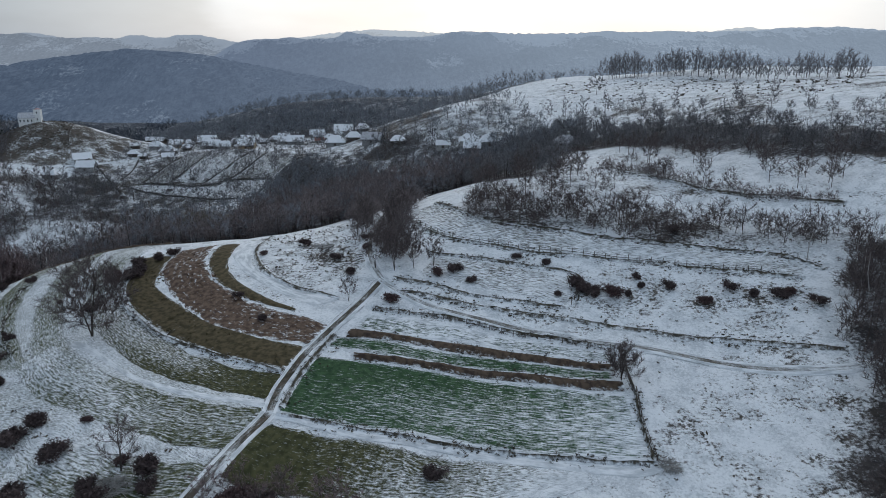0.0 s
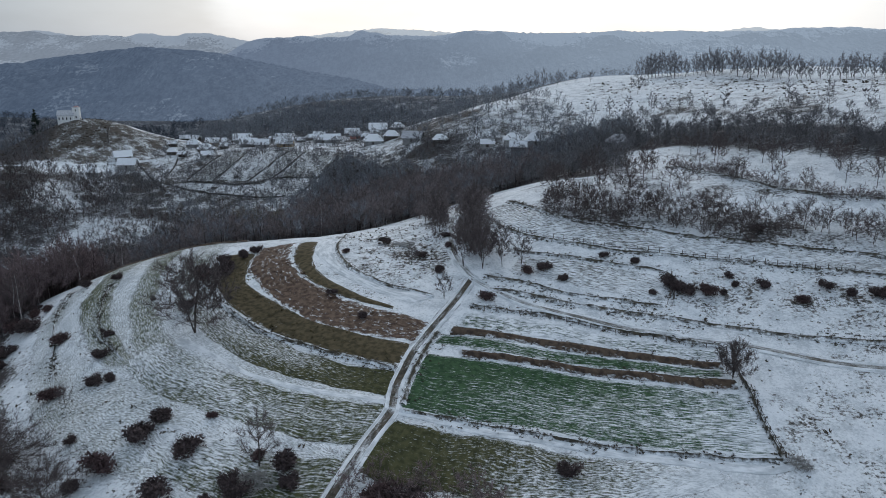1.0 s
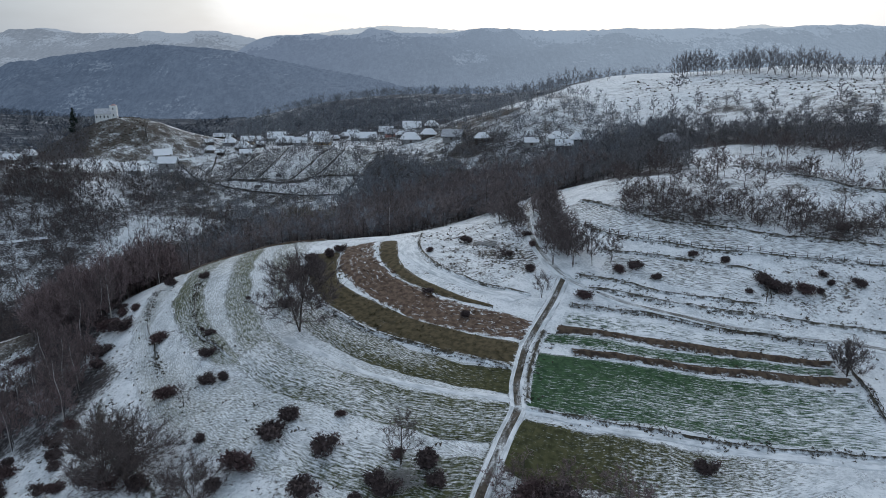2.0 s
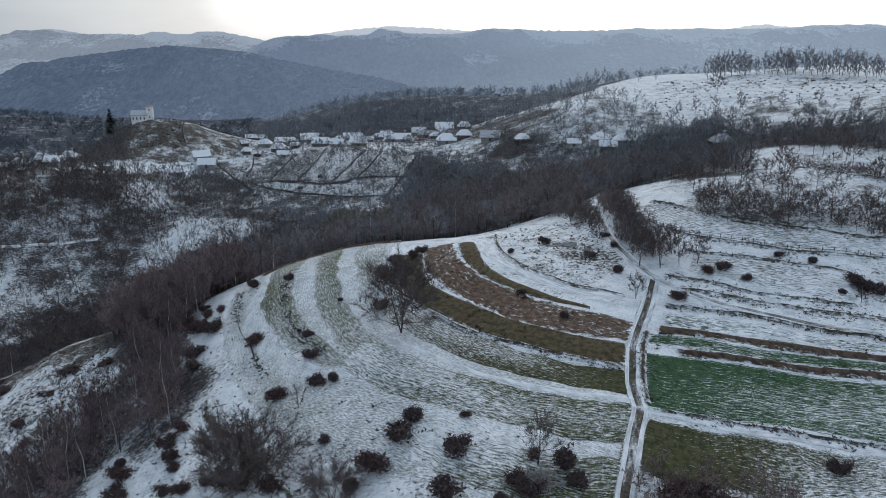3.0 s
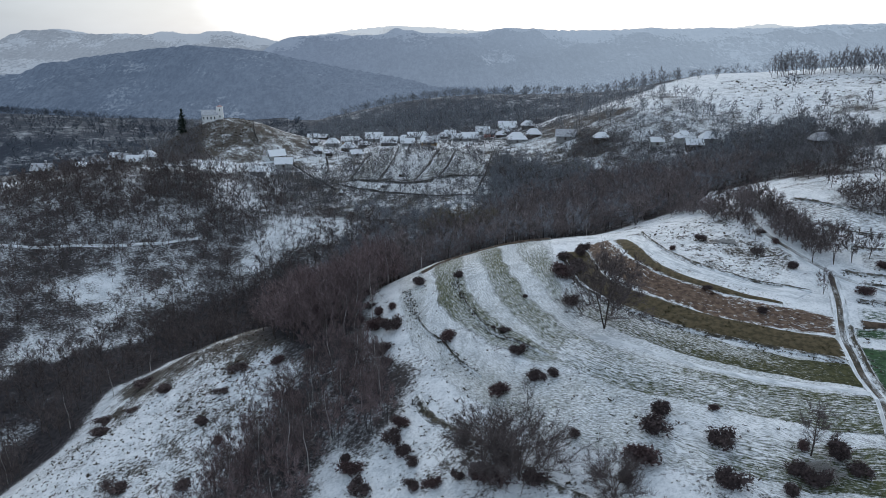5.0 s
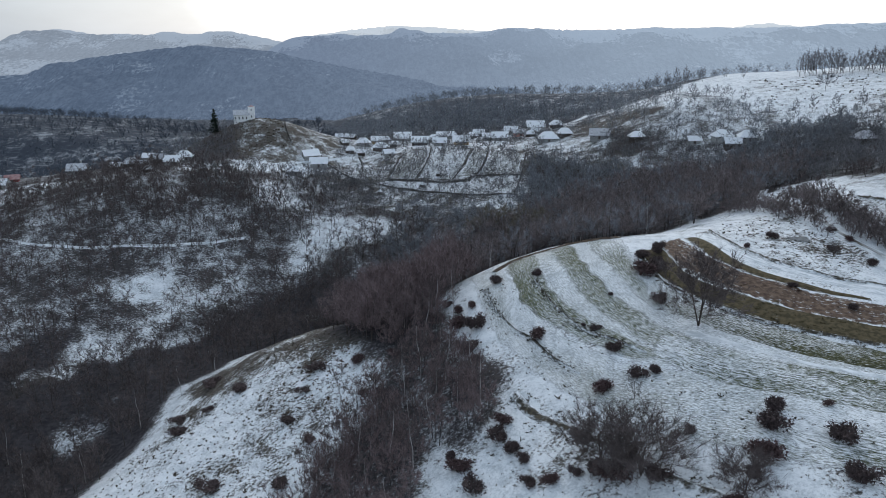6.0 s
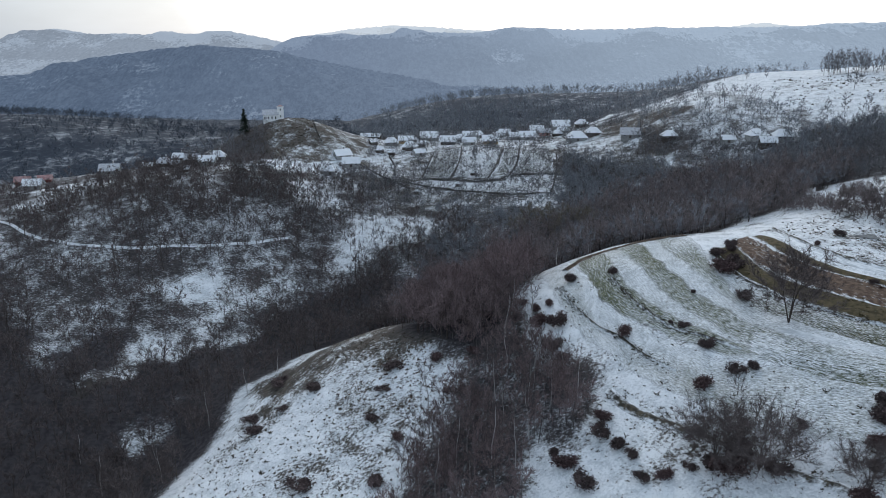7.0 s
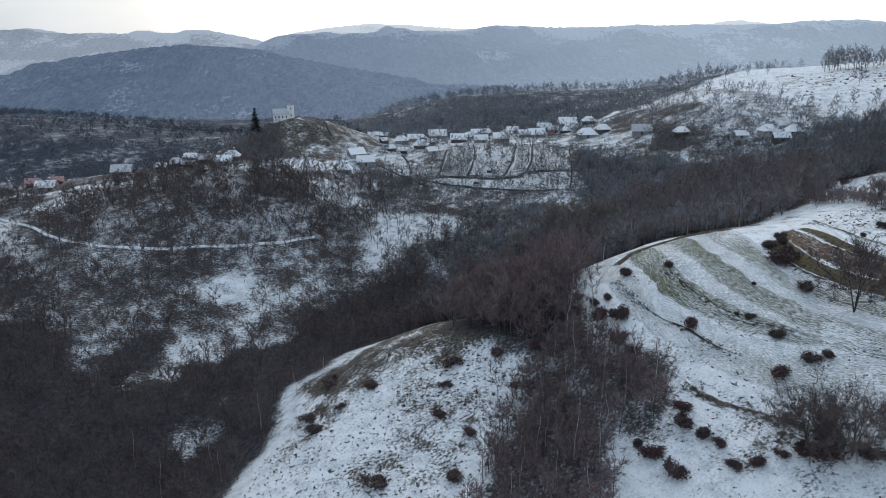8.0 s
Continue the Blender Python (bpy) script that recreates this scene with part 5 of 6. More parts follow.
UPPER_BUSHES = [(32, 130, 3.4), (29, 130.6, 3.0), (27, 132, 3.5), (26, 134.4, 3.4), (-10, 130.4, 2.8), (38, 135, 1.8), (38, 132, 2.0), (43, 131.4, 2.6), (48, 125.4, 2.5), (54, 129, 2.5),
                (57, 126, 2.6), (61, 125, 3.0), (63, 125, 2.6), (67, 122, 2.5), (35, 130, 1.9), (-32, 162, 2.6), (-40, 156, 1.7), (-23, 151, 2.2), (-19, 142.4, 2.6), (-18, 162, 2.2),
                (-17, 155, 2.0), (-40, 134, 1.7), (-33, 124, 2.1), (2, 141, 3.2), (-1, 140, 2.6), (15, 145, 2.0), (21, 142, 2.2), (49, 151, 3.0)]
first = []
for k, (x, y, w) in enumerate(LOWER_BUSHES + EDGE_BUSHES + MORE_BUSHES + UPPER_BUSHES):
    z = float(ground_z(x, y)) - 0.05
    m = pose(x, y, z, 0, 0, k * 97)
    if k < 4:
        ob = new("thorn_bush", mesh_from("thorn_bush", *thorn_bush(200 + k), (M_THORN, M_THORN, M_BROWN_THORN, M_THORN)[k]))
        ob.matrix_basis = m
        first.append(tagged(ob, "dense dark thorn bush on the snowy pasture", "bush", "thorn bushes on the pasture"))
    else:
        ob = copy_thing(first[k % 4], m)
    low = x < -122
    ob.scale = (w * (1.6 if low else 1.35), w * (1.45 if low else 1.25), w * (0.6 if low else 1.1))


# ---- tufts of old grass that stick out of the snow ----
def tufts(name, label, parts, mat, seed, size=1.0):
    rng = np.random.default_rng(seed)
    g = Growth()
    for x, y in spots_of(*parts):
        s = size * rng.uniform(0.5, 1.3) * (1.8 if rng.uniform() < 0.06 else 1.0)
        at = np.array([x, y, float(ground_z(x, y)) + 0.02])
        for k in range(7):
            d = np.array([*rng.normal(size=2) * 0.5, rng.uniform(0.35, 0.9)]) * 0.42 * s
            o = np.array([*rng.normal(size=2) * 0.16 * s, 0])
            g.blade(at + o, at + o + d, 0.26 * s, rng)
    return tagged(new(name, mesh_from(name, *g.arrays(), mat)), label, "grass tufts", kind="stuff")


KNOLL = [(-184, 140), (-172, 160), (-158, 172), (-140, 168), (-130, 150), (-130, 130), (-140, 108), (-150, 84), (-190, 84)]
SLOPE = [(-108, 150), (-98, 154), (-84, 125), (-60, 112), (-34, 90), (-36, 66), (-66, 70), (-96, 84), (-112, 100), (-104, 125)]
MEADOW = [(30, 88), (31, 112), (64, 103), (64, 90), (54, 76), (30, 78)]
UPPER_MEADOW = [(-8, 134), (24, 127), (28, 137), (68, 130), (66, 110), (28, 120), (0, 130)]
M_TUFT = plain("old_grass", (0.055, 0.045, 0.036), (0.14, 0.115, 0.09), 0.5, 0.9, 0.0, True)
tufts("knoll_tufts", "dark tussocks of old grass on the snowy knoll", [(KNOLL, 1.35, 61, 0.8)], M_TUFT, 62, 0.8)
tufts("heath_tufts", "reddish heath and old bracken on the knoll", [([(-143, 152), (-133, 150), (-124, 139), (-127, 127), (-143, 131), (-153, 145)], 1.25, 98, 0.7)], M_BRACKEN_TUFT, 99, 1.0)
tufts("slope_tufts", "tufts of old grass on the snowy pasture", [(SLOPE, 1.9, 63, 0.55)], M_TUFT, 64, 0.7)
tufts("meadow_tufts", "tufts of old grass on the snowy meadow", [(MEADOW, 2.6, 65, 0.4), (UPPER_MEADOW, 1.9, 66, 0.6)], M_TUFT, 67, 0.7)
tufts("dome_tufts", "tufts of grass on the upper pasture", [([(-44, 172), (-36, 150), (-22, 136), (-18, 150), (-20, 176), (-34, 184)], 1.6, 68, 0.6), (CLEARINGS[0], 2.2, 69, 0.6), (CLEARINGS[2], 2.2, 70, 0.6)], M_TUFT, 71, 0.8)
tufts("plateau_tufts", "tufts and low scrub on the snowy plateau", [([(40, 320), (60, 400), (130, 360), (160, 280), (130, 240), (90, 290)], 4.0, 72, 0.5)], M_TUFT, 73, 1.6)
tufts("village_tufts", "weeds and brush on the church hill", [([(-228, 335), (-222, 375), (-200, 388), (-187, 375), (-181, 346), (-200, 334)], 1.7, 74, 0.9)], M_TUFT, 75, 1.2)
tufts("bracken_tufts", "reddish bracken clumps on the terrace", [([(-58, 156), (-57, 146), (-48, 134), (-32, 122), (-22, 118.5), (-21, 121), (-35, 131), (-47, 144), (-51, 154), (-52, 162)], 1.1, 76, 0.8)], M_BRACKEN_TUFT, 77, 0.9)
tufts("strip_tufts", "dry grass along the terrace strips", [([(-65, 150), (-63, 139), (-54, 126), (-39, 114.4), (-26, 108.4), (-24, 113.5), (-42, 123), (-52, 132), (-60, 145)], 1.2, 78, 0.7)], M_STRAW, 79, 0.8)


def bank_tufts(name, label, lines, mat, seed, per_metre, size):
    """Ragged old grass along the edges of the fields."""
    rng = np.random.default_rng(seed)
    g = Growth()
    for line, half in lines:
        p, run = spline(line, 200)
        d = np.gradient(p, axis=0)
        d /= np.linalg.norm(d, axis=1, keepdims=True)
        for _ in range(int(run[-1] * per_metre)):
            k = rng.integers(200)
            if wobble(p[k, 0], p[k, 1], 2.3) < -0.45:
                continue
            off = rng.normal() * (half * 0.8 + 0.25)
            x, y = p[k, 0] - d[k, 1] * off + rng.normal() * 0.2, p[k, 1] + d[k, 0] * off + rng.normal() * 0.2
            s = size * rng.uniform(0.5, 1.4)
            at = np.array([x, y, float(ground_z(x, y)) + 0.12])
            for _ in range(6):
                way = np.array([*rng.normal(size=2) * 0.6, rng.uniform(0.3, 0.9)]) * 0.45 * s
                o = np.array([*rng.normal(size=2) * 0.2 * s, 0])
                g.blade(at + o, at + o + way, 0.3 * s, rng)
    return tagged(new(name, mesh_from(name, *g.arrays(), mat)), label, "grass tufts", kind="stuff")


M_EDGE_TUFT = plain("dark_edge_grass", (0.045, 0.040, 0.033), (0.115, 0.096, 0.072), 0.5, 0.9, 0.0, True)
bank_tufts("edge_tufts", "ragged dark grass along the field edges", [(line, half) for line, half, _ in BANK_LINES], M_EDGE_TUFT, 93, 7.0, 0.55)
bank_tufts("strip_bank_tufts", "brown grass along the banks between crop strips",
           [([(-15, 112.8), (-7, 111.2), (3, 109.4), (12, 107.9), (20, 106.3), (28.5, 105)], 0.7), ([(-16.5, 119.6), (-10.5, 118.8), (-1, 116.3), (8.5, 114.2), (17.5, 112), (28, 110)], 0.9)], M_EDGE_TUFT, 94, 8.0, 0.55)


# ---- the village ----
def part(name, bm, material, parent, label=""):
    me = bpy.data.meshes.new(name)
    bm.to_mesh(me)
    bm.free()
    me.materials.append(material)
    ob = new(name, me)
    ob.parent = parent
    if label:
        tagged(ob, label)
    return ob


def box(cx, cy, cz, sx, sy, sz, bevel=0.0):
    bm = bmesh.new()
    bmesh.ops.create_cube(bm, size=1, matrix=Matrix.LocRotScale((cx, cy, cz), None, (sx, sy, sz)))
    if bevel:
        bmesh.ops.bevel(bm, geom=bm.edges[:], offset=bevel, segments=1, affect="EDGES")
    return bm


def roof_shape(w, d, base, rise, over, hip, thick=0.22):
    """A pitched roof of real thickness: gable or hipped, ridge along x."""
    bm = bmesh.new()
    x, y, r = w / 2 + over, d / 2 + over, (w / 2 + over if not hip else max(w / 2 - d * 0.38, 0.3))
    lo = base - over * 0.6
    layers = []
    for up in (0, thick):
        layers.append([bm.verts.new(c) for c in ((-x, -y, lo + up), (x, -y, lo + up), (x, y, lo + up), (-x, y, lo + up), (-r, 0, base + rise + up), (r, 0, base + rise + up))])
    a, b = layers
    for v, flip in ((a, True), (b, False)):
        for idx in ((0, 1, 5, 4), (2, 3, 4, 5), (1, 2, 5), (3, 0, 4)):
            if len(idx) == 3 and not hip:
                continue
            f = [v[i] for i in idx]
            bm.faces.new(f[::-1] if flip else f)
    ring = (0, 1, 2, 3) if hip else (0, 1, 5, 2, 3, 4)
    for i, j in zip(ring, ring[1:] + ring[:1]):
        bm.faces.new((a[i], a[j], b[j], b[i]))
    return bm


def wall_shape(w, d, h, rise, hip):
    bm = bmesh.new()
    lo = -1.6
    v = [bm.verts.new(c) for c in ((-w / 2, -d / 2, lo), (w / 2, -d / 2, lo), (w / 2, d / 2, lo), (-w / 2, d / 2, lo), (-w / 2, -d / 2, h), (w / 2, -d / 2, h), (w / 2, d / 2, h), (-w / 2, d / 2, h))]
    for f in ((0, 1, 5, 4), (2, 3, 7, 6)):
        bm.faces.new([v[i] for i in f])
    if hip:
        bm.faces.new([v[i] for i in (1, 2, 6, 5)])
        bm.faces.new([v[i] for i in (3, 0, 4, 7)])
        bm.faces.new([v[i] for i in (4, 5, 6, 7)])
    else:
        p, q = bm.verts.new((-w / 2, 0, h + rise * 0.97)), bm.verts.new((w / 2, 0, h + rise * 0.97))
        bm.faces.new((v[1], v[2], v[6], q, v[5]))
        bm.faces.new((v[3], v[0], v[4], p, v[7]))
    return bm


M_ROOF_SNOW = plain("snow_on_roof", (0.76, 0.78, 0.81), (0.88, 0.89, 0.91), 0.6, 0.9, 0.05)
M_ROOF_THIN = plain("thin_snow_on_tiles", (0.22, 0.21, 0.22), (0.62, 0.63, 0.66), 1.4, 0.9, 0.05)
M_ROOF_RED = plain("red_tiles_dusted_with_snow", (0.22, 0.05, 0.045), (0.50, 0.36, 0.35), 1.2, 0.85, 0.05)
M_WHITEWASH = plain("whitewashed_wall", (0.80, 0.80, 0.79), (0.90, 0.89, 0.87), 0.7, 0.9)
M_LIMEWASH = plain("weathered_limewash", (0.26, 0.26, 0.26), (0.52, 0.51, 0.49), 0.5, 0.9)
M_OCHRE = plain("ochre_plaster", (0.42, 0.30, 0.18), (0.58, 0.44, 0.28), 0.7, 0.9)
M_PINK = plain("pink_plaster", (0.48, 0.22, 0.19), (0.60, 0.30, 0.26), 0.7, 0.9)
M_TIMBER = plain("weathered_timber", (0.06, 0.05, 0.045), (0.15, 0.125, 0.11), 1.6, 0.9, 0.02)
M_REDWALL = plain("dark_red_wall", (0.16, 0.04, 0.04), (0.25, 0.07, 0.06), 0.8, 0.9)
M_STONE = plain("grey_masonry", (0.20, 0.20, 0.20), (0.38, 0.37, 0.36), 1.5, 0.9, 0.03)
M_GLASS = plain("dark_window_glass", (0.02, 0.025, 0.03), (0.05, 0.055, 0.065), 1.0, 0.15)
M_FRAME = plain("painted_frame", (0.5, 0.5, 0.5), (0.7, 0.7, 0.7), 1.0, 0.6)
WALLS = {"w": (M_LIMEWASH, "whitewashed"), "o": (M_OCHRE, "ochre-plastered"), "p": (M_PINK, "pink-plastered"), "t": (M_TIMBER, "weathered timber"), "r": (M_REDWALL, "dark red"), "s": (M_STONE, "grey masonry")}
ROOFS = {"s": (M_ROOF_SNOW, "a snow-covered roof"), "g": (M_ROOF_THIN, "a grey roof dusted with snow"), "r": (M_ROOF_RED, "a red tiled roof dusted with snow")}


def house(x, y, w, turn, wall="w", roof="s", hip=False):
    w *= 0.82
    small = w < 5.2
    d, h = (w * 0.72, 1.6) if small else (min(w * 0.66, 6.0), 2.0)
    rise = d * (0.40 if small else 0.47)
    corners = [ground_z(x + a * w / 2, y + b * d / 2) for a in (-1, 1) for b in (-1, 1)]
    name = "shed" if small else "house"
    ob = new(name, None)
    ob.matrix_basis = pose(x, y, float(np.mean(corners)) + 0.1, 0, 0, turn)
    wm, wn = WALLS[wall]
    rm, rn = ROOFS[roof]
    part("wall", wall_shape(w, d, h, rise, hip), wm, ob)
    part("roof", roof_shape(w, d, h, rise, 0.7, hip), rm, ob)
    if small:
        part("door", box(0, -d / 2 - 0.03, 0.85, 1.1, 0.06, 1.8, 0.02), M_TIMBER, ob, "plank door")
    else:
        n = max(2, int(w / 2.4))
        for k in range(n):
            wx = (k + 0.5) / n * w * 0.9 - w * 0.45
            if k == n // 2:
                door = part("door", box(wx, -d / 2 - 0.03, 1.0, 0.95, 0.08, 2.05, 0.02), M_TIMBER, ob, "dark wooden door")
            else:
                win = part("window", box(wx, -d / 2 - 0.02, 1.55, 1.05, 0.08, 1.25, 0.03), M_FRAME, ob)
                part("pane", box(wx, -d / 2 - 0.05, 1.55, 0.85, 0.06, 1.05), M_GLASS, win, "dark glass pane")
        for s in (-1, 1):
            win = part("window", box(s * (w / 2 + 0.02), -d * 0.2, 1.55, 0.08, 0.95, 1.2, 0.03), M_FRAME, ob)
            part("pane", box(s * (w / 2 + 0.05), -d * 0.2, 1.55, 0.06, 0.78, 1.0), M_GLASS, win, "dark glass pane")
        ch = part("chimney", box(w * 0.18, d * 0.12, h + rise * 0.95, 0.55, 0.55, rise * 0.9 + 0.5, 0.03), M_STONE, ob)
        part("cap", box(w * 0.18, d * 0.12, h + rise * 1.4 + 0.3, 0.72, 0.72, 0.12, 0.02), M_ROOF_SNOW, ch, "snow-capped chimney top")
    return tagged(ob, f"{wn} village {name} with {rn}", name, "village houses" if not small else "village sheds")


CHURCH_END = [(-171, 343, 8.6, 30, "ws", 0), (-175, 321, 7.2, -5, "ss", 1), (-166, 336, 9.0, 4, "ws", 0), (-165, 412, 5.8, 12, "ts", 0), (-159, 411, 5.8, -18, "ts", 0),
              (-158, 373, 4.6, 35, "ts", 0), (-149, 378, 7.8, 3, "ss", 1), (-142, 388, 7.4, 0, "os", 0), (-138, 396, 6.0, 10, "ts", 1), (-129, 399, 10.8, 6, "ws", 0),
              (-139, 367, 8.6, -8, "ts", 1), (-133, 378, 4.6, 0, "ts", 0), (-134, 353, 6.0, 22, "ws", 0), (-154, 360, 5.0, 10, "ts", 1), (-165, 340, 4.4, 40, "ts", 0), (-148, 358, 4.0, 0, "ts", 0)]
MAIN_STREET = [(-119, 375, 9.4, -6, "ts", 0), (-112, 394, 6.2, 10, "ws", 1), (-107, 398, 7.0, 0, "ws", 0), (-102, 397, 7.0, 8, "ws", 1), (-98, 364, 9.2, -4, "os", 0), (-109, 363, 7.4, 0, "ws", 0),
               (-91, 395, 6.0, 12, "ts", 1), (-87, 400, 6.4, 0, "ws", 0), (-83, 382, 7.0, -4, "ss", 0), (-77, 381, 9.6, 5, "ws", 0), (-69, 401, 8.2, 0, "ws", 0), (-66, 391, 6.4, 0, "pg", 0),
               (-55, 405, 11.2, 3, "ws", 0), (-60, 387, 5.6, 6, "ts", 1), (-54, 365, 11.0, 5, "ws", 1), (-44, 400, 8.0, 0, "ts", 1), (-114, 386, 4.4, 20, "ts", 0), (-95, 386, 4.6, 5, "ts", 0), (-56, 394, 5.0, -30, "ws", 0)]
UPPER_END = [(-45, 368, 8.4, -2, "ts", 1), (-33, 342, 10.4, -14, "sg", 0), (-20, 325, 7.2, 4, "ts", 1), (0, 308, 6.0, 0, "ws", 0), (11, 305, 9.0, 5, "ws", 1), (12, 296, 7.4, -6, "ts", 0),
             (19, 298, 9.0, 0, "ws", 1), (43, 256, 8.4, 8, "tg", 1)]
WEST_END = [(-276, 330, 9.8, 6, "sg", 0), (-259, 332, 5.4, 0, "ts", 0), (-253, 335, 8.0, 10, "tg", 1), (-251, 352, 6.6, -6, "ss", 0), (-245, 326, 4.8, 0, "tg", 0), (-238, 330, 7.2, 8, "tg", 0),
            (-227, 316, 7.6, 0, "ws", 0), (-226, 328, 8.0, 4, "ss", 1), (-231, 297, 4.0, 0, "tg", 0), (-209, 301, 4.0, 20, "ts", 1), (-321, 317, 7.0, 0, "sg", 0), (-312, 322, 6.6, 15, "rr", 0),
            (-299, 306, 8.4, 6, "ss", 0), (-302, 322, 6.2, 20, "rr", 0)]
for row in CHURCH_END + MAIN_STREET + UPPER_END + WEST_END:
    house(*row[:4], row[4][0], row[4][1], bool(row[5]))


def church(x, y, turn):
    z = float(ground_z(x, y))
    ob = new("church", None)
    ob.matrix_basis = pose(x, y, z, 0, 0, turn)
    ob.scale = (0.88, 0.88, 0.92)
    part("nave", wall_shape(8.6, 5.4, 3.6, 2.4, False), M_WHITEWASH, ob)
    part("nave_roof", roof_shape(8.6, 5.4, 3.6, 2.4, 0.35, False), M_ROOF_THIN, ob, "grey nave roof thinly dusted with snow")
    part("tower", box(5.6, 0, 3.3, 3.6, 3.6, 8.8, 0.03), M_WHITEWASH, ob, "square whitewashed bell tower")
    bm = bmesh.new()
    bmesh.ops.create_cone(bm, cap_ends=True, segments=4, radius1=2.2, radius2=0.5, depth=0.7, matrix=Matrix.Translation((5.6, 0, 8.2)) @ Matrix.Rotation(radians(45), 4, "Z"))
    part("tower_roof", bm, M_ROOF_RED, ob, "low red tower roof")
    part("cornice", box(5.6, 0, 7.76, 3.9, 3.9, 0.18, 0.03), M_FRAME, ob)
    for k in range(4):
        win = part("window", box(-3.3 + k * 2.0, -2.72, 1.9, 0.75, 0.1, 1.5, 0.03), M_FRAME, ob)
        part("pane", box(-3.3 + k * 2.0, -2.76, 1.9, 0.58, 0.08, 1.3), M_GLASS, win, "dark arched pane")
    for s in (2.6, 6.2):
        win = part("window", box(5.6, -1.82, s, 0.7, 0.1, 1.2, 0.03), M_FRAME, ob)
        part("pane", box(5.6, -1.86, s, 0.5, 0.08, 1.0), M_GLASS, win, "dark belfry opening")
    part("door", box(7.42, 0, 0.95, 0.1, 1.2, 2.2, 0.03), M_TIMBER, ob, "dark church door")
    return tagged(ob, "small whitewashed church with a square tower on a hilltop", "church")


church(-209.5, 370.5, 12)


def haystack(x, y):
    ob = new("haystack", None)
    z = float(ground_z(x, y))
    ob.matrix_basis = pose(x, y, z)
    bm = bmesh.new()
    bmesh.ops.create_cone(bm, cap_ends=True, segments=10, radius1=1.25, radius2=1.0, depth=1.2, matrix=Matrix.Translation((0, 0, 0.6)))
    part("stack", bm, M_TIMBER, ob)
    bm = bmesh.new()
    bmesh.ops.create_cone(bm, cap_ends=True, segments=10, radius1=1.1, radius2=0.08, depth=1.3, matrix=Matrix.Translation((0, 0, 1.8)))
    part("cap", bm, M_BRACKEN, ob, "pointed hay cap dusted with snow")
    return tagged(ob, "small dark pointed haystack on the snowy plot", "haystack", "haystacks")


for x, y in ((-117, 306), (-110, 316), (-135, 301)):
    haystack(x, y)


def fence(name, line, label, gap=2.4, height=1.15, rails=2, mat=None):
    """Posts and rails that follow the slope."""
    mat = mat or M_TIMBER
    p, run = spline(line, 200)
    n = max(2, int(run[-1] / gap))
    q, _ = spline(line, n)
    ob = new(name, None)
    base = Vector((q[0][0], q[0][1], float(ground_z(*q[0]))))
    ob.matrix_basis = Matrix.Translation(base)
    me = None
    zs = ground_z(q[:, 0], q[:, 1])
    for i in range(n):
        if me is None:
            o = part("post", box(0, 0, height / 2 - 0.2, 0.11, 0.11, height + 0.4, 0.015), mat, ob)
            me = o.data
        else:
            o = new("post", me)
            o.parent = ob
        o.matrix_basis = Matrix.Translation(Vector((q[i][0], q[i][1], float(zs[i]))) - base)
    for k in range(rails):
        g = Growth()
        hz = height * (0.45 + 0.4 * k)
        g.tube([np.array([q[i][0], q[i][1], zs[i] + hz]) - np.array(base) for i in range(n)], [0.04] * n, 4)
        v, f = g.arrays()
        o = new("rail", mesh_from("rail", v, f, mat))
        o.parent = ob
    return tagged(ob, label, "fence", "plot fences" if name == "plot_fence" else "")


for line in ([(-141, 315), (-127, 306), (-114, 300), (-97, 295), (-79, 291)], [(-133, 317), (-112, 310), (-98, 309), (-93, 313), (-76, 313), (-60, 308)],
             [(-133, 317), (-130, 333), (-127, 352)], [(-120, 315), (-115, 333), (-113, 357)], [(-104, 311), (-98, 326), (-93, 348)], [(-94, 313), (-89, 327), (-85, 349)],
             [(-79, 291), (-73, 314), (-68, 342)], [(-145, 324), (-146, 340), (-149, 354)], [(-164, 342), (-154, 329), (-138, 306)], [(-189, 375), (-185, 361), (-181, 352)]):
    fence("plot_fence", line, "weathered wooden fence dividing snowy village plots", 2.6, 1.2, 3)
fence("field_fence", [(29.6, 105), (30.2, 103), (29.6, 97), (29.6, 88.8)], "rough wooden fence along the wheat field", 1.6, 1.1, 2)
fence("field_fence", [(-12, 178.6), (-2, 159.6), (14, 149), (31, 143.6), (47, 138.6), (61, 133)], "post fence along the overgrown field edge", 2.2, 1.2, 1)
fence("field_fence", [(24, 128), (26, 132), (27, 136.6)], "short wooden fence at the corner of a field", 1.4, 1.2, 3)
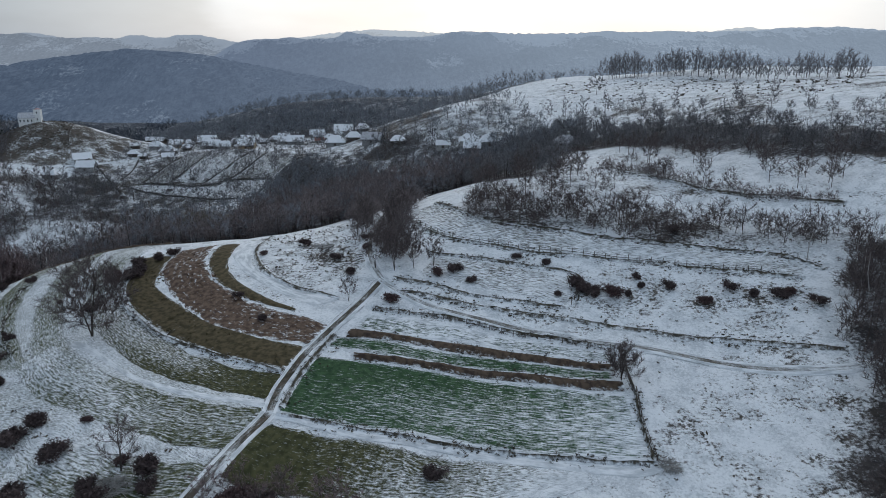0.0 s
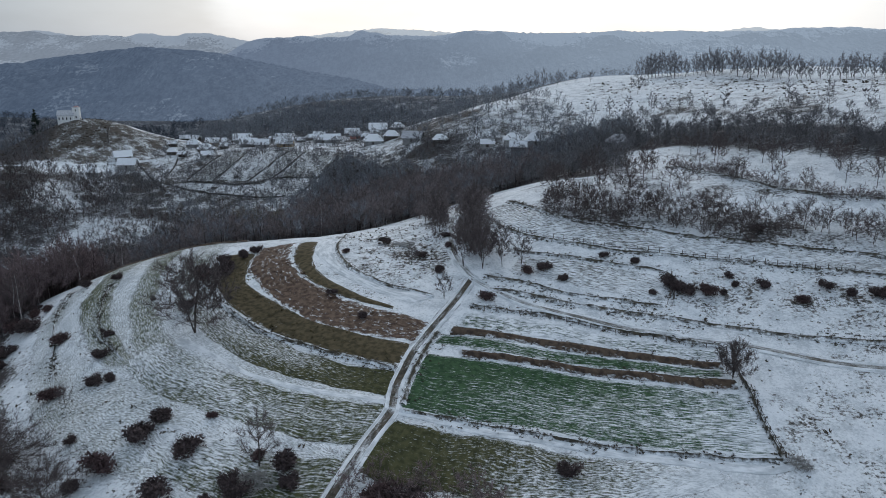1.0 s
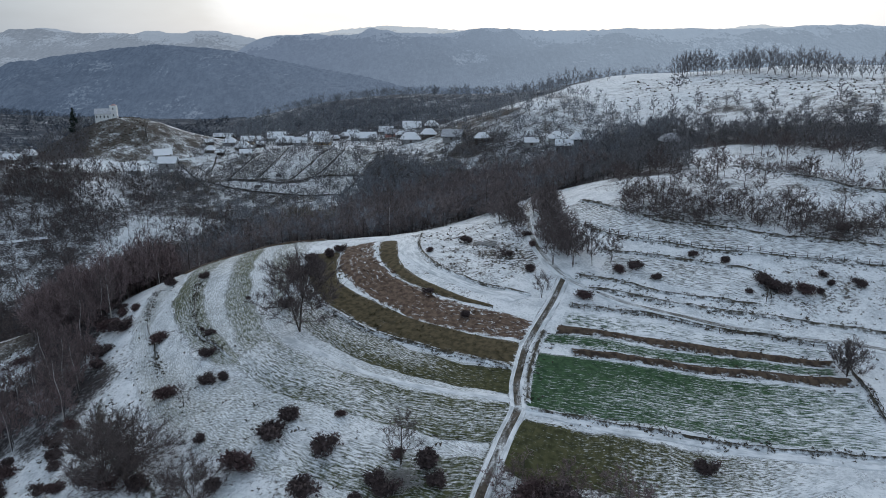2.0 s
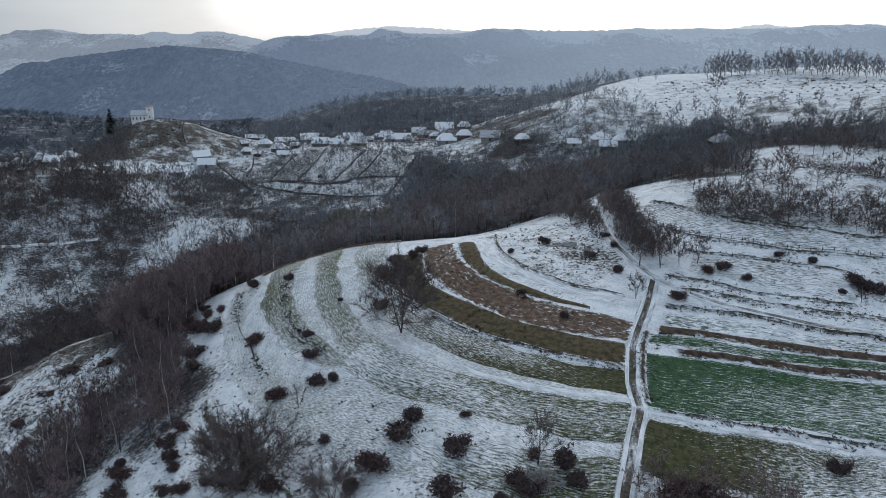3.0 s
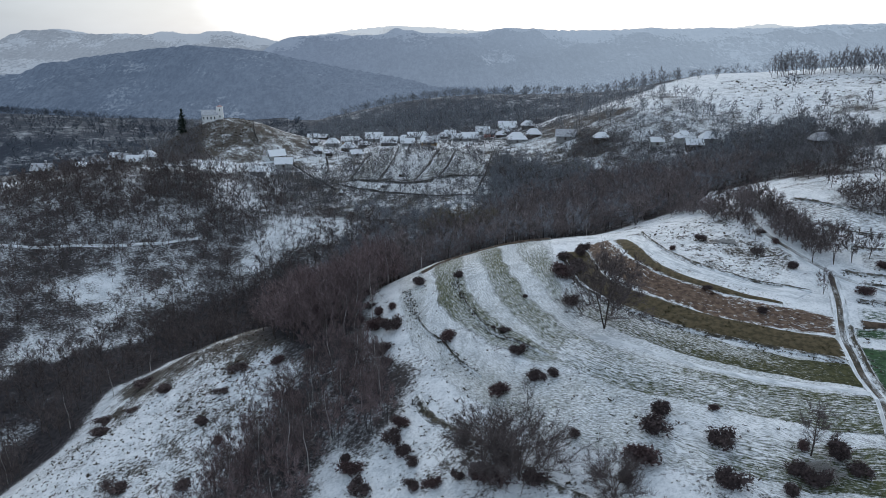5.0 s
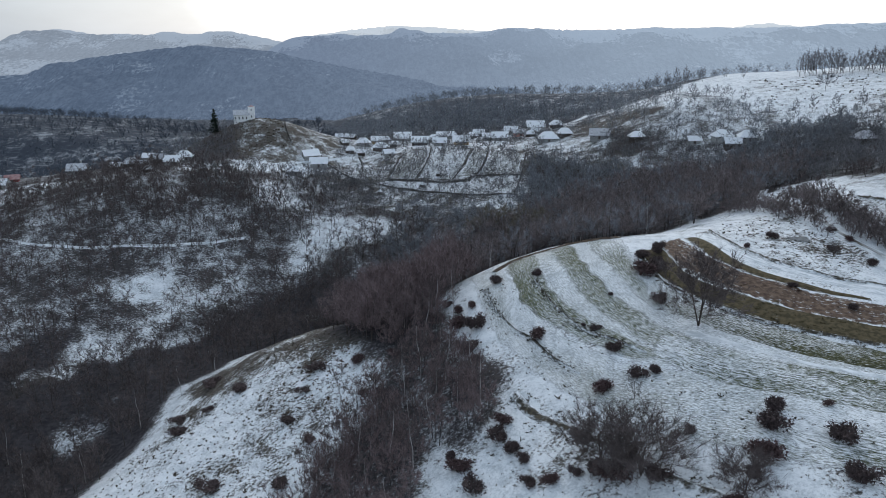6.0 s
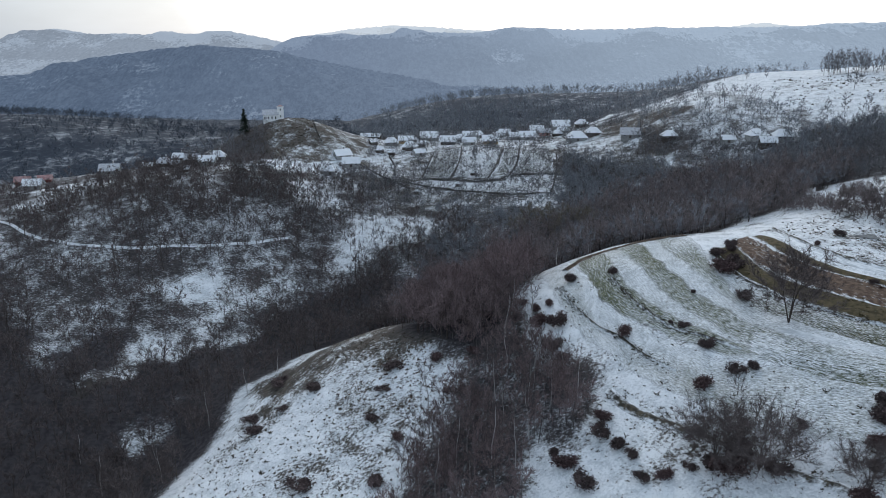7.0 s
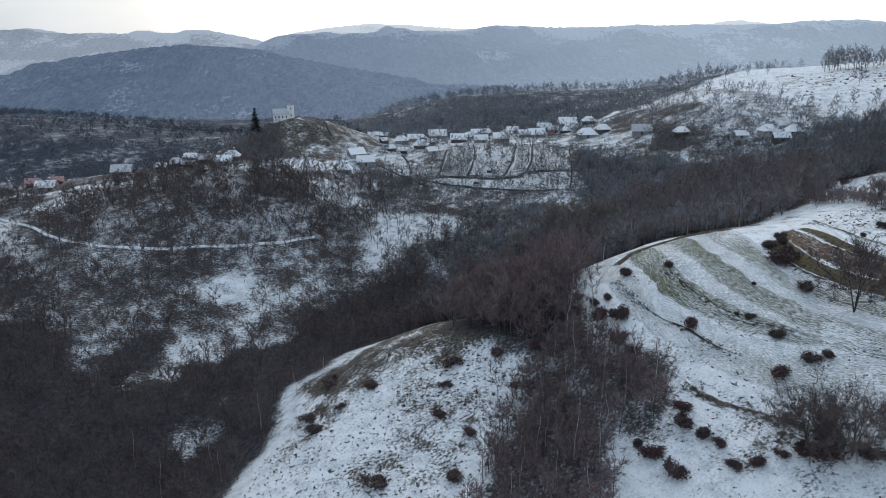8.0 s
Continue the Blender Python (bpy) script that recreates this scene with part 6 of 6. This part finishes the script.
fence("field_fence", [(-12.6, 127.4), (-5, 125.8), (5, 122.4), (14, 119), (23, 116), (29, 114)], "low wooden fence beside the farm track", 2.0, 0.9, 1)


def brush_heap(x, y, r, h, label, mat, count=120, seed=5):
    """A heap of cut branches, each a bent tapering stick."""
    rng = np.random.default_rng(seed)
    ob = new("brush_heap", None)
    ob.matrix_basis = pose(x, y, float(ground_z(x, y)) + 0.05)
    for _ in range(count):
        g = Growth()
        a, s = rng.uniform(0, 2 * np.pi), rng.uniform(0, 1) ** 0.5 * r * 0.8
        c = np.array([math.cos(a) * s, math.sin(a) * s, max(0.08, h * (1 - s / r) * rng.uniform(0, 1))])
        d = unit(np.array([*rng.normal(size=2), rng.normal() * 0.25])) * rng.uniform(0.5, 1.0) * r * 0.6
        g.tube([c - d, c + d * 0.1 + np.array([0, 0, 0.1]), c + d], [0.05, 0.04, 0.012], 3)
        o = new("branch", mesh_from("branch", *g.arrays(), mat))
        o.parent = ob
    return tagged(ob, label, "brush heap")


M_CUT = plain("snow_dusted_branches", (0.10, 0.09, 0.08), (0.45, 0.44, 0.43), 1.5, 0.9, 0.0, True)
brush_heap(-42.5, 81.5, 3.0, 1.2, "heap of cut branches dusted with snow", M_CUT, 160, 5)
brush_heap(31, 87.6, 1.8, 1.0, "heap of pale twigs at the field corner", M_CUT, 90, 6)
brush_heap(-152, 219, 4.5, 1.0, "fallen bare branches beside the stream", M_CUT, 60, 7)


def log_row(x, y, turn):
    ob = new("log_pile", None)
    ob.matrix_basis = pose(x, y, float(ground_z(x, y)), 0, 0, turn)
    for k in range(6):
        g = Growth()
        z = 0.22 + 0.12 * (k % 2)
        g.tube([(-2.6 + 0.5 * k, -1.2 + 0.5 * k, z), (0, -1.2 + 0.55 * k, z + 0.03), (2.6 - 0.2 * k, -1.2 + 0.6 * k, z)], [0.2, 0.19, 0.16], 6)
        o = new("log", mesh_from("log", *g.arrays(), M_CUT))
        o.parent = ob
    return tagged(ob, "row of felled logs dusted with snow", "logs")


log_row(-27, 158.5, -35)
